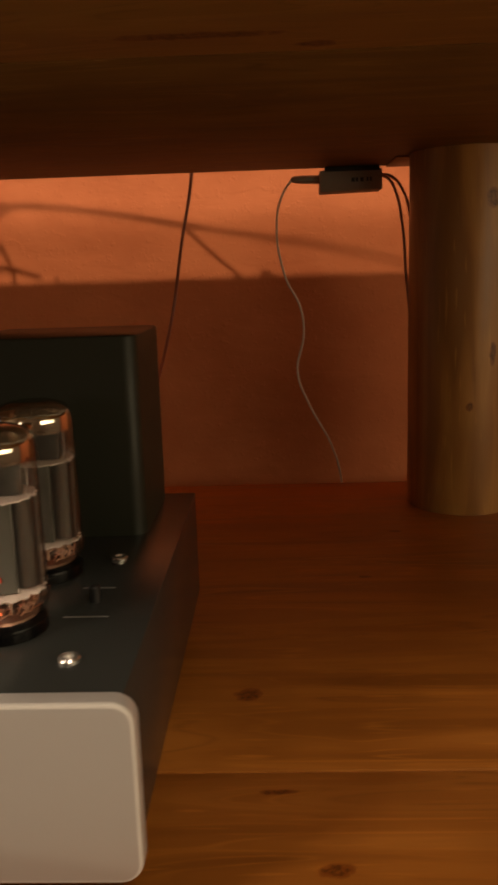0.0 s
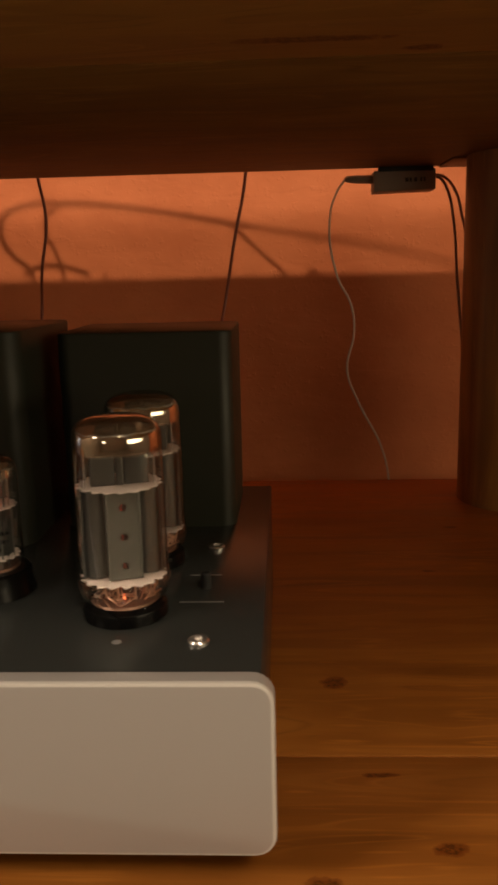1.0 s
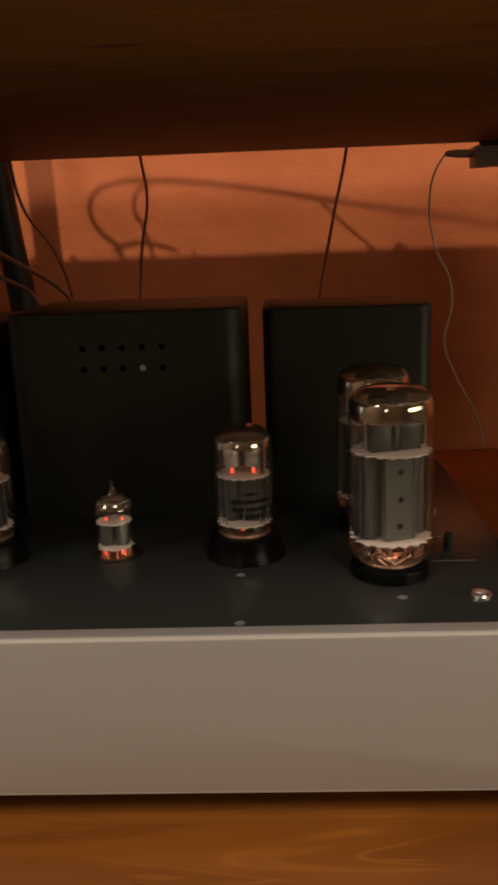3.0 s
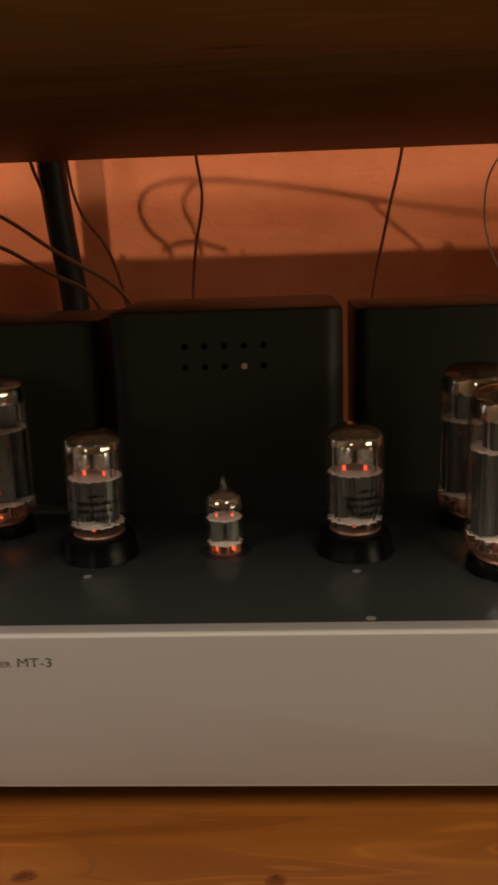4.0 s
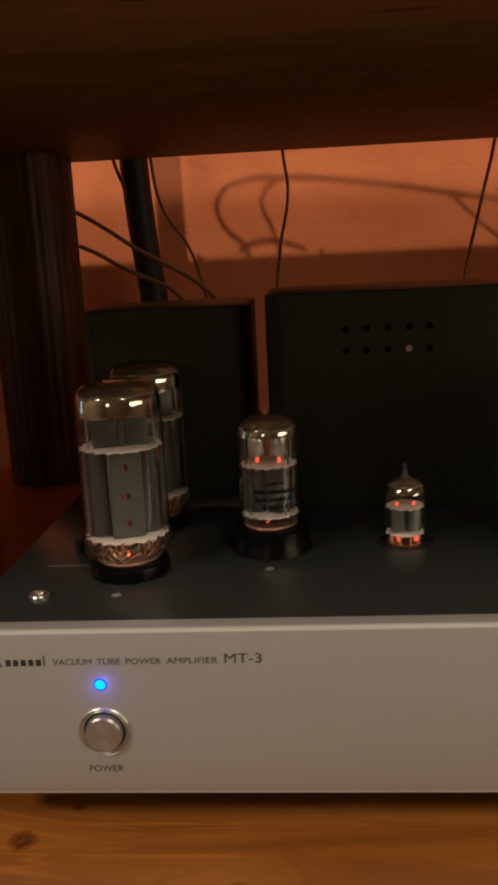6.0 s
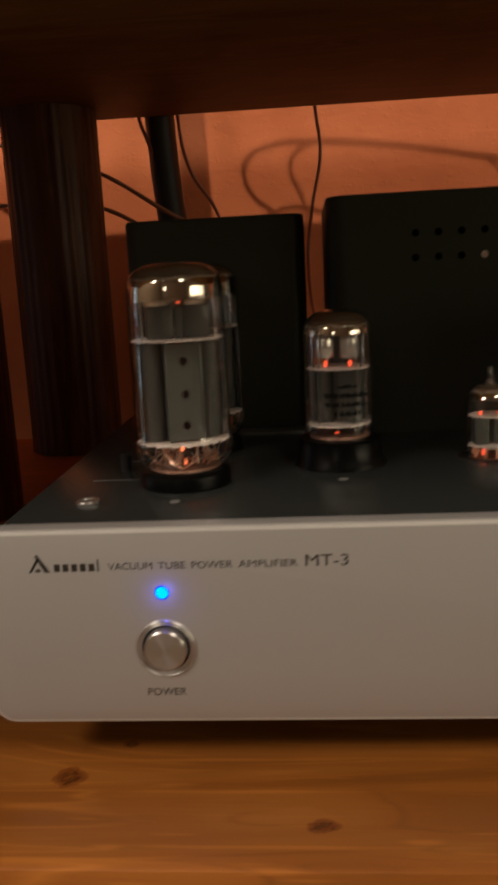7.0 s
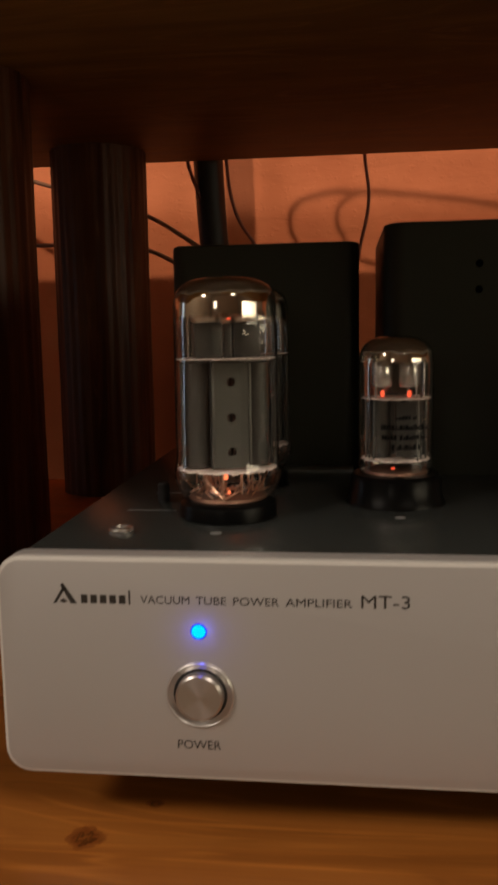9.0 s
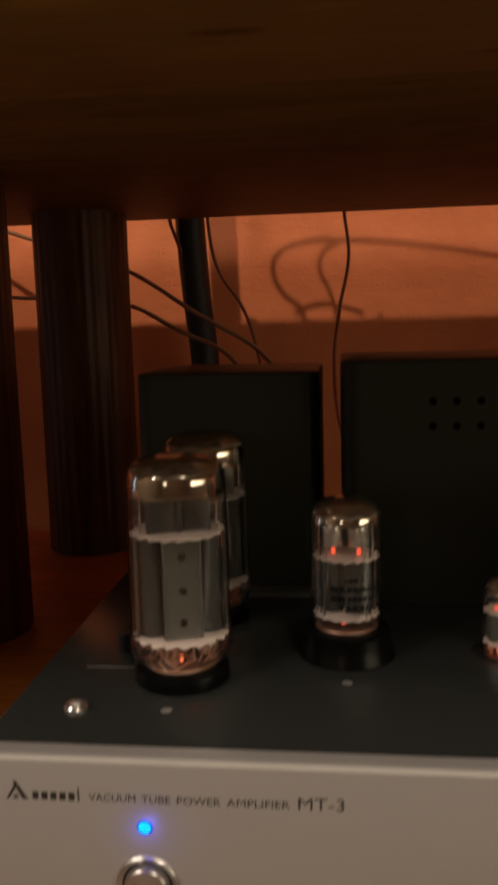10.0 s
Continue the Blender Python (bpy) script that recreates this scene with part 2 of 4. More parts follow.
PLATE = grained("grey_anode", (0.125, 0.126, 0.112), 0.34, 0.6, 800.0, 0.1)
STEEL = grained("bright_steel", (0.74, 0.72, 0.69), 0.24, 0.9, 900.0, 0.05)
COPPER = grained("copper_lead", (0.78, 0.47, 0.33), 0.3, 1.0, 300.0, 0.0)
WARM_STEEL = grained("warm_steel", (0.78, 0.66, 0.54), 0.3, 0.85, 500.0, 0.05)
FLARE = grained("coppery_flare", (0.2, 0.105, 0.07), 0.45, 0.7, 420.0, 1.0)
MICA = grained("mica_disc", (0.6, 0.49, 0.44), 0.45, 0.0, 500.0, 0.1)
RUBBER = grained("black_rubber", (0.012, 0.012, 0.012), 0.55, 0.0, 600.0, 0.2)
WHITE_WIRE = grained("white_wire", (0.6, 0.5, 0.42), 0.45, 0.0, 600.0, 0.0)
BROWN_WIRE = grained("brown_cable", (0.2, 0.05, 0.028), 0.4, 0.0, 600.0, 0.0)
# Paler than brown_cable: the slanting cables' lit highlight is put into the colour
PALE_WIRE = grained("pale_lit_cable", (0.25, 0.13, 0.08), 0.4, 0.0, 600.0, 0.0)
GREY_BOX = grained("grey_plastic", (0.3, 0.25, 0.2), 0.5, 0.0, 900.0, 0.1)
INK = grained("printed_ink", (0.03, 0.026, 0.022), 0.5, 0.0, 300.0, 0.0)
GREY_INK = grained("grey_print", (0.24, 0.24, 0.23), 0.5, 0.0, 300.0, 0.0)


def getter(name, foot, full, brown):
    """Flashed metal on the inside of a dome: it ends raggedly at its foot, is a silvery mirror above that, and a thin smoky brown film over the crown."""
    m, n, links, b = material(name, (0.5, 0.45, 0.38), 0.07, 1.0)
    place = n.new("ShaderNodeTexCoord").outputs["Object"]
    sp = n.new("ShaderNodeSeparateXYZ")
    links.new(place, sp.inputs[0])
    rag = node(n, "ShaderNodeTexNoise", Scale=160.0, Detail=3.0)
    links.new(place, rag.inputs["Vector"])
    z = math_node(n, links, "ADD", sp.outputs[2], math_node(n, links, "MULTIPLY", math_node(n, links, "SUBTRACT", rag.outputs[0], 0.5), 0.004))
    there = math_node(n, links, "MULTIPLY", math_node(n, links, "SUBTRACT", z, foot), 1 / (full - foot), True)
    aged = math_node(n, links, "MULTIPLY", math_node(n, links, "SUBTRACT", z, brown), 1 / 0.0012, True)
    links.new(mixed(n, links, aged, (0.72, 0.65, 0.55), (0.15, 0.11, 0.08)), b.inputs["Base Color"])
    links.new(math_node(n, links, "ADD", math_node(n, links, "MULTIPLY", aged, 0.1), 0.07), b.inputs["Roughness"])
    links.new(math_node(n, links, "SUBTRACT", 1.0, aged), b.inputs["Metallic"])
    clear = node(n, "ShaderNodeBsdfTransparent", Color=(0.5, 0.36, 0.25, 1))
    film = math_node(n, links, "SUBTRACT", 1.0, math_node(n, links, "MULTIPLY", aged, 0.55))
    open_glass = n.new("ShaderNodeBsdfTransparent")
    mix, over = n.new("ShaderNodeMixShader"), n.new("ShaderNodeMixShader")
    links.new(film, over.inputs[0])
    links.new(clear.outputs[0], over.inputs[1])
    links.new(b.outputs[0], over.inputs[2])
    links.new(there, mix.inputs[0])
    links.new(open_glass.outputs[0], mix.inputs[1])
    links.new(over.outputs[0], mix.inputs[2])
    links.new(mix.outputs[0], n["Material Output"].inputs[0])
    return m


POWER_GETTER = getter("power_getter", 0.0785, 0.0805, 0.0878)
DRIVER_GETTER = getter("driver_getter", 0.0598, 0.0612, 0.0634)
SMALL_GETTER = getter("small_getter", 0.027, 0.0284, 0.0302)


def glowing(name, colour, strength):
    m = bpy.data.materials.new(name)
    m.use_nodes = True
    n = m.node_tree.nodes
    n.remove(n["Principled BSDF"])
    e = node(n, "ShaderNodeEmission", Color=(*colour, 1), Strength=strength)
    m.node_tree.links.new(e.outputs[0], n["Material Output"].inputs[0])
    return m


HOT = glowing("hot_heater", (1.0, 0.1, 0.035), 1.5)
VOID = material("hole_black", (0.001, 0.001, 0.001), 0.9, 0, 0.0)[0]
WARM = glowing("warm_heater", (1.0, 0.2, 0.07), 2.1)
BLUE = glowing("blue_diode", (0.0, 0.46, 1.0), 1.9)
DULL_HOT = glowing("dull_cathode", (1.0, 0.07, 0.03), 0.8)
DEEP_BLUE = glowing("blue_diode_rim", (0.02, 0.03, 1.0), 0.9)


def clear_glass(name, tint=(1, 1, 1)):
    m = bpy.data.materials.new(name)
    m.use_nodes = True
    n, links = m.node_tree.nodes, m.node_tree.links
    n.remove(n["Principled BSDF"])
    g = node(n, "ShaderNodeBsdfGlass", Color=(*tint, 1), Roughness=0.0, IOR=1.5)
    at = n.new("ShaderNodeNewGeometry").outputs["Position"]
    wave = node(n, "ShaderNodeTexNoise", Scale=150.0, Detail=1.0)
    links.new(at, wave.inputs["Vector"])
    ripple = node(n, "ShaderNodeBump", Strength=0.25, Distance=0.0005)
    links.new(wave.outputs[0], ripple.inputs["Height"])
    links.new(ripple.outputs[0], g.inputs["Normal"])
    links.new(g.outputs[0], n["Material Output"].inputs[0])
    return m


GLASS = clear_glass("tube_glass", (0.985, 0.985, 0.98))


# ---- building helpers ----
def finish(name, bm, mat, smooth=True):
    bmesh.ops.recalc_face_normals(bm, faces=bm.faces[:])
    me = bpy.data.meshes.new(name)
    bm.to_mesh(me)
    bm.free()
    me.materials.append(mat)
    if smooth:
        me.shade_smooth()
        me.set_sharp_from_angle(angle=radians(35))
    return new(name, me)


def part(name, bm, mat, parent, label="", smooth=True):
    ob = finish(name, bm, mat, smooth)
    ob.parent = parent
    return tagged(ob, label)


def empty(name, place=(0, 0, 0)):
    ob = new(name)
    ob.empty_display_size = 0.02
    ob.location = place
    return ob


def box(x0, x1, y0, y1, z0, z1, bevel=0.0, segments=2):
    bm = bmesh.new()
    bmesh.ops.create_cube(bm, size=1, matrix=Matrix.Translation(((x0 + x1) / 2, (y0 + y1) / 2, (z0 + z1) / 2)) @ Matrix.Diagonal((x1 - x0, y1 - y0, z1 - z0, 1)))
    if bevel:
        bmesh.ops.bevel(bm, geom=bm.edges[:], offset=bevel, segments=segments, profile=0.5, affect="EDGES")
    return bm


def add(bm, other):
    me = bpy.data.meshes.new("joined")
    other.to_mesh(me)
    other.free()
    bm.from_mesh(me)
    bpy.data.meshes.remove(me)
    return bm


def rounded_plate(w, h, r, depth, edge, centre, axis="y", steps=6):
    """A plate with rounded corners in its outline and a small bevel round its front face. Its front is at -y (or +z)."""
    outline = []
    for sx, sy, a0 in ((1, 1, 0), (-1, 1, 90), (-1, -1, 180), (1, -1, 270)):
        for k in range(steps + 1):
            a = radians(a0 + 90 * k / steps)
            outline.append((sx * (w / 2 - r), sy * (h / 2 - r), math.cos(a), math.sin(a)))
    bm = bmesh.new()
    rings = []
    for inset, back in ((edge, 0.0), (edge * 0.3, edge * 0.3), (0.0, edge), (0.0, depth)):
        ring = []
        for cx, cy, ca, sa in outline:
            rr = r - inset
            u, v = cx + rr * ca, cy + rr * sa
            p = (centre[0] + u, centre[1] + back, centre[2] + v) if axis == "y" else (centre[0] + u, centre[1] + v, centre[2] - back)
            ring.append(bm.verts.new(p))
        rings.append(ring)
    for a, b in zip(rings, rings[1:]):
        for k in range(len(a)):
            j = (k + 1) % len(a)
            bm.faces.new((a[k], a[j], b[j], b[k]))
    bm.faces.new(rings[0])
    bm.faces.new(rings[-1])
    return bm


def lathe(profile, x=0.0, y=0.0, z=0.0, steps=40, axis="z"):
    """Turns (radius, height) pairs round an upright axis, or one that runs along y."""
    bm = bmesh.new()
    rings = []
    for r, h in profile:
        ring = []
        for k in range(steps):
            a = 2 * math.pi * k / steps
            c, s = r * math.cos(a), r * math.sin(a)
            ring.append(bm.verts.new((x + c, y + s, z + h) if axis == "z" else (x + c, y + h, z + s)))
        rings.append(ring)
    for a, b in zip(rings, rings[1:]):
        for k in range(steps):
            j = (k + 1) % steps
            bm.faces.new((a[k], a[j], b[j], b[k]))
    for ring, (r, h) in ((rings[0], profile[0]), (rings[-1], profile[-1])):
        if r > 1e-5:
            bm.faces.new(ring)
    bmesh.ops.remove_doubles(bm, verts=bm.verts[:], dist=1e-6)
    return bm


def open_lathe(profile, steps=40):
    """As lathe, without end caps."""
    bm = bmesh.new()
    rings = [[bm.verts.new((r * math.cos(2 * math.pi * k / steps), r * math.sin(2 * math.pi * k / steps), h)) for k in range(steps)] for r, h in profile]
    for a, b in zip(rings, rings[1:]):
        for k in range(steps):
            j = (k + 1) % steps
            bm.faces.new((a[k], a[j], b[j], b[k]))
    bmesh.ops.remove_doubles(bm, verts=bm.verts[:], dist=1e-6)
    return bm


def glass_shell(profile, tube, label, wall=0.00028, steps=56):
    """A blown envelope with a real wall: the outer profile, and the same again one wall's thickness further in."""
    inner = []
    for k, (r, h) in enumerate(profile):
        a, b = profile[max(k - 1, 0)], profile[min(k + 1, len(profile) - 1)]
        d = Vector((b[0] - a[0], b[1] - a[1])).normalized()
        inner.append((max(r - wall * d.y, 0.0001), h + wall * d.x))
    ob = part("glass", open_lathe(profile + inner[::-1] + profile[:1], steps), GLASS, tube, label)
    ob.visible_shadow = False
    return ob


def dome(radius, z0, height, power, steps=14):
    """The rounded shoulder and flat crown of an envelope."""
    return [(max(radius * math.cos(math.pi / 2 * k / steps) ** power, 0.0001), z0 + height * math.sin(math.pi / 2 * k / steps) ** power) for k in range(steps + 1)]


def coating(profile, start, stop=1.0, inset=0.0007, steps=56):
    """The mirror on the inside of the dome, between two heights."""
    pts = [(r, h) for r, h in profile if start <= h <= stop]
    out = []
    for k, (r, h) in enumerate(pts):
        a, b = pts[max(k - 1, 0)], pts[min(k + 1, len(pts) - 1)]
        d = Vector((b[0] - a[0], b[1] - a[1])).normalized()
        out.append((max(r - inset * d.y, 0.0001), h + inset * d.x))
    return open_lathe(out, steps)


def wire(name, points, radius, mat, parent=None, label="", category="", closed_ends=True):
    cu = bpy.data.curves.new(name, "CURVE")
    cu.dimensions, cu.bevel_depth, cu.bevel_resolution, cu.use_fill_caps = "3D", radius, 3, closed_ends
    cu.resolution_u = 10
    s = cu.splines.new("BEZIER")
    s.bezier_points.add(len(points) - 1)
    for p, co in zip(s.bezier_points, points):
        p.co = co
        p.handle_left_type = p.handle_right_type = "AUTO"
    temp = bpy.data.objects.new(name, cu)
    me = bpy.data.meshes.new_from_object(temp)
    me.name = name
    bpy.data.objects.remove(temp)
    me.materials.clear()
    me.materials.append(mat)
    me.shade_smooth()
    ob = new(name, me)
    ob.parent = parent
    return tagged(ob, label, category, "cables behind the shelves" if category == "cable" else "")


def words(name, text, size, place, mat, parent, width=None, turn=None, label=""):
    """Printed letters, upright on a face that looks along -y unless turned; width stretches the line to its true length."""
    cu = bpy.data.curves.new(name, "FONT")
    cu.body, cu.size, cu.extrude, cu.resolution_u = text, size, 0.00004, 3
    temp = bpy.data.objects.new(name, cu)
    me = bpy.data.meshes.new_from_object(temp)
    bpy.data.objects.remove(temp)
    me.name = name
    xs = [v.co.x for v in me.vertices]
    x0, span = min(xs), max(xs) - min(xs)
    k = (width / span) if width else 1.0
    m = Matrix.Translation(place) @ (turn or Euler((radians(90), 0, 0)).to_matrix().to_4x4()) @ Matrix.Diagonal((k, 1, 1, 1)) @ Matrix.Translation((-x0, 0, 0))
    me.transform(m)
    me.materials.clear()
    me.materials.append(mat)
    ob = new(name, me)
    ob.parent = parent
    return tagged(ob, label)


# ---- the room and the wall behind the shelves ----
def slab(name, x0, x1, y0, y1, z0, z1, mat, label, category):
    return tagged(finish(name, box(x0, x1, y0, y1, z0, z1), mat, False), label, category, kind="structure")


slab("wall_north", -1.8, 3.0, 0.83, 0.95, -0.45, 2.8, WALL, "rough orange plaster wall behind the shelves", "wall")
slab("wall_south", -1.8, 3.0, -4.1, -4.0, -0.45, 2.8, ROOM, "plain painted room wall", "wall")
# The opening in this wall is made up to hold the cool side lamp
west = slab("wall_west", -1.8, -1.7, -4.0, 0.1, -0.45, 2.8, ROOM, "plain painted room wall with an added opening for the side light", "wall")
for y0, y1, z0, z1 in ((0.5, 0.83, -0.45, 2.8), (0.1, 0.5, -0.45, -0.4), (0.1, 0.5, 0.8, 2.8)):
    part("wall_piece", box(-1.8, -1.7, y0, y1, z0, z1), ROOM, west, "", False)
slab("wall_east", 3.0, 3.1, -4.0, 0.83, -0.45, 2.8, ROOM, "plain painted room wall", "wall")
slab("floor", -1.8, 3.0, -4.0, 0.83, -0.55, -0.45, ROOM, "plain brown room floor", "floor")
slab("ceiling", -1.8, 3.0, -4.0, 0.83, 2.8, 2.9, ROOM, "plain painted ceiling", "ceiling")

# ---- the shelf unit: two board shelves on round posts ----
BACK, FRONT, UNDER = 0.688, -0.05, 0.366
unit = tagged(empty("shelf_unit", (0, 0.3, -0.45)), "varnished pine shelf unit with thick round log posts", "shelf")


def boards(name, z0, z1, edges, mats, label):
    for (y0, y1), mat in zip(zip(edges, edges[1:]), mats):
        bm = box(-1.4, 0.95, y0, y1, z0, z1, 0.0)
        bmesh.ops.bevel(bm, geom=[e for e in bm.edges if abs(e.verts[0].co.x - e.verts[1].co.x) > 0.1], offset=0.003 if y0 == edges[0] else 0.0002, segments=2, profile=0.5, affect="EDGES")
        ob = part(name, bm, mat, unit, label)
        ob.matrix_parent_inverse = Matrix.Translation((0, -0.3, 0.45))


boards("shelf_board", -0.034, 0.0, [FRONT, 0.1065, 0.686], (PINE, PINE), "")
# Unseen front overhang and left length are set to block lamp light
boards("upper_shelf_board", UNDER, UNDER + 0.04, [-0.16, 0.188, BACK], (PINE_UPPER, PINE_SHADED), "dim underside of the upper shelf")


rail = box(-1.39, 0.95, FRONT + 0.016, 0.68, -0.05, -0.0342, 0.002)
part("rail", rail, PINE, unit, "pine rail under the shelf boards").matrix_parent_inverse = Matrix.Translation((0, -0.3, 0.45))


# Thin pale sheet added in place of a lit patch on the underside
part("cleat", box(0.394, 0.43, 0.61, 0.6865, UNDER - 0.0016, UNDER - 0.0002, 0.0004), LOG, unit, "thin pale sheet for a lit patch under the upper shelf").matrix_parent_inverse = Matrix.Translation((0, -0.3, 0.45))


def post(x, y, r, z0, z1, mat, seed, label, flutes=0):
    """A peeled log: slightly tapered, uneven round, with shallow lengthwise flats."""
    bm = bmesh.new()
    steps, rows = (144 if flutes else 48), 14
    rings = []
    for j in range(rows + 1):
        z = z0 + (z1 - z0) * j / rows
        ring = []
        for k in range(steps):
            a = 2 * math.pi * k / steps
            rr = r * (1 + 0.02 * noise.noise((math.cos(a) * 1.4 + seed, math.sin(a) * 1.4, z * 3)) + 0.008 * noise.noise((math.cos(a) * 6 + seed, math.sin(a) * 6, z * 4)))
            rr += (0.0005 + 0.0006 * noise.noise((a * 3 + seed, 0.0, z * 2))) * math.sin(flutes * a) if flutes else 0.0
            ring.append(bm.verts.new((x + rr * math.cos(a), y + rr * math.sin(a), z)))
        rings.append(ring)
    for a, b in zip(rings, rings[1:]):
        for k in range(steps):
            j = (k + 1) % steps
            bm.faces.new((a[k], a[j], b[j], b[k]))
    bm.faces.new(rings[0])
    bm.faces.new(rings[-1])
    ob = part("post", bm, mat, unit, label)
    ob.matrix_parent_inverse = Matrix.Translation((0, -0.3, 0.45))
    return ob


post(0.464, 0.598, 0.057, 0.0, UNDER, LOG, 1.0, "round varnished pine log post")
post(-0.358, 0.63, 0.0505, 0.0, UNDER, LOG_DARK, 4.0, "dark log post with lengthwise grooves", 30)
post(-0.389, 0.365, 0.055, 0.0, UNDER, LOG_DARK, 7.0, "dark log post", 30)
for px, py in ((0.464, 0.598), (-0.358, 0.63), (-0.389, 0.365)):
    post(px, py, 0.055, -0.45, -0.0505, LOG, px * 9, "round varnished pine log post")

# ---- the amplifier ----
amp = tagged(empty("tube_amplifier", (0, 0.15, 0)), "silver and black valve amplifier with glowing tubes, standing on the shelf", "amplifier")
BASE = Matrix.Translation((0, -0.15, 0))


def on_amp(ob):
    ob.matrix_parent_inverse = BASE
    return ob


TOP = 0.0985
chassis = box(-0.2055, 0.2045, 0.009, 0.297, 0.022, TOP, 0.0012)
on_amp(part("chassis", chassis, BLACK, amp, "dark slate powder-coated steel chassis"))
panel = on_amp(part("front_panel", rounded_plate(0.4212, 0.0767, 0.009, 0.009, 0.0016, (-0.0008, 0.0, 0.0613)), ALU, amp, "thick silver aluminium front panel with rounded corners"))
# Bevel faces take the lighter colour in place of a highlight
panel.data.materials.append(ALU_HIGHLIGHT)
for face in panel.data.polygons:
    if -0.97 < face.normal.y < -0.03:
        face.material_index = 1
for fx in (-0.16, 0.16):
    for fy in (0.08, 0.255):
        on_amp(part("foot", lathe([(0.015, 0.0), (0.018, 0.004), (0.0185, 0.0215)], fx, fy, 0.0004, 28), RUBBER, amp, "round black rubber foot"))

# power button: dished ring, brushed cap, and a black ring for the gap's shade
BX, BZ = -0.1426, 0.0534
ring = lathe([(0.0113, 0.0002), (0.0112, -0.0007), (0.0108, -0.0011), (0.0101, -0.0006), (0.009, -0.0002), (0.0089, 0.0002)], BX, 0, BZ, 56, axis="y")
on_amp(part("button_gap", lathe([(0.0091, 0.0002), (0.0091, -0.00012), (0.008, -0.00012), (0.008, 0.0002)], BX, 0, BZ, 48, axis="y"), RUBBER, amp, "black ring for the shade in the gap round the power button"))
button = on_amp(part("button_ring", ring, ALU_EDGE, amp, "bright dished ring round the power button"))
cap = lathe([(0.0001, -0.0034), (0.0072, -0.0034), (0.0079, -0.0028), (0.008, -0.0001)], BX, 0, BZ, 56, axis="y")


def spun(name, base):
    m, n, links, b = material(name, base, 0.4, 1.0)
    at = n.new("ShaderNodeNewGeometry").outputs["Position"]
    sub = n.new("ShaderNodeVectorMath")
    sub.operation = "SUBTRACT"
    links.new(at, sub.inputs[0])
    sub.inputs[1].default_value = (BX, 0, BZ)
    sp = n.new("ShaderNodeSeparateXYZ")
    links.new(sub.outputs[0], sp.inputs[0])
    cm = n.new("ShaderNodeCombineXYZ")
    links.new(sp.outputs[0], cm.inputs[0])
    links.new(sp.outputs[2], cm.inputs[1])
    tg = n.new("ShaderNodeTangent")
    tg.direction_type, tg.axis = "RADIAL", "Y"
    b.inputs["Anisotropic"].default_value = 0.65
    b.inputs["Anisotropic Rotation"].default_value = 0.25
    links.new(tg.outputs[0], b.inputs["Tangent"])
    ln = n.new("ShaderNodeVectorMath")
    ln.operation = "LENGTH"
    links.new(cm.outputs[0], ln.inputs[0])
    w = node(n, "ShaderNodeTexNoise", Scale=2500.0, Detail=1.0)
    v = n.new("ShaderNodeCombineXYZ")
    links.new(ln.outputs["Value"], v.inputs[0])
    links.new(v.outputs[0], w.inputs["Vector"])
    bump(n, links, w.outputs[0], b, 0.15, 0.0001)
    return m


on_amp(part("button_cap", cap, spun("spun_aluminium", (0.62, 0.59, 0.58)), amp, "spun aluminium power button"))
on_amp(part("indicator_light", lathe([(0.0001, -0.0009), (0.0014, -0.0007), (0.0023, -0.0001), (0.0023, 0.0005)], -0.1427, 0, 0.0751, 28, axis="y"), BLUE, amp, "lit blue power indicator"))
on_amp(part("indicator_rim", lathe([(0.0023, -0.00005), (0.0023, -0.0004), (0.0027, -0.0003), (0.0028, -0.00005)], -0.1427, 0, 0.0751, 32, axis="y"), DEEP_BLUE, amp, "blue rim of the indicator"))

# Extra point lamp before the diode, added for its blue halo on the panel
bulb("indicator_glow", (-0.1427, -0.0042, 0.0751), 0.0015, (0.1, 0.12, 1.0), 0.0015)

# print on the panel
for word, wx0, wx1 in (("VACUUM", -0.1618, -0.1455), ("TUBE", -0.1434, -0.1334), ("POWER", -0.1311, -0.1162), ("AMPLIFIER", -0.1142, -0.0929)):
    words("lettering", word, 0.0039, (wx0, -0.00006, 0.0842), INK, amp, wx1 - wx0)
words("lettering", "MT-3", 0.0062, (-0.0901, -0.00006, 0.0842), INK, amp, 0.0153)
words("lettering", "POWER", 0.0043, (-0.1507, -0.00006, 0.0343), INK, amp, 0.0146)
for ob in list(amp.children):
    if ob.name.startswith("lettering"):
        on_amp(ob)


def bars(rects, y0, y1):
    bm = bmesh.new()
    for x0, x1, z0, z1 in rects:
        add(bm, box(x0, x1, y0, y1, z0, z1))
    return bm


def slanted(quads, y):
    """Flat printed quads just proud of the panel."""
    bm = bmesh.new()
    for q in quads:
        f = bm.faces.new([bm.verts.new((u, y, v)) for u, v in q])
        out = bmesh.ops.extrude_face_region(bm, geom=[f])["geom"]
        bmesh.ops.translate(bm, vec=(0, 0.00006, 0), verts=[g for g in out if isinstance(g, bmesh.types.BMVert)])
    return bm


L0, LB = -0.1915, 0.0837
chevron = [
    [(L0, LB), (L0 + 0.0011, LB), (L0 + 0.0044, LB + 0.0051), (L0 + 0.0036, LB + 0.0058)],
    [(L0 + 0.0026, LB + 0.0064), (L0 + 0.0037, LB + 0.0069), (L0 + 0.0082, LB), (L0 + 0.006, LB)],
    [(L0 + 0.0022, LB + 0.0007), (L0 + 0.0036, LB), (L0 + 0.0050, LB + 0.0007), (L0 + 0.0036, LB + 0.0017)],
]
on_amp(part("maker_mark", slanted(chevron, -0.00007), INK, amp, "black printed chevron mark", False))
strokes = []
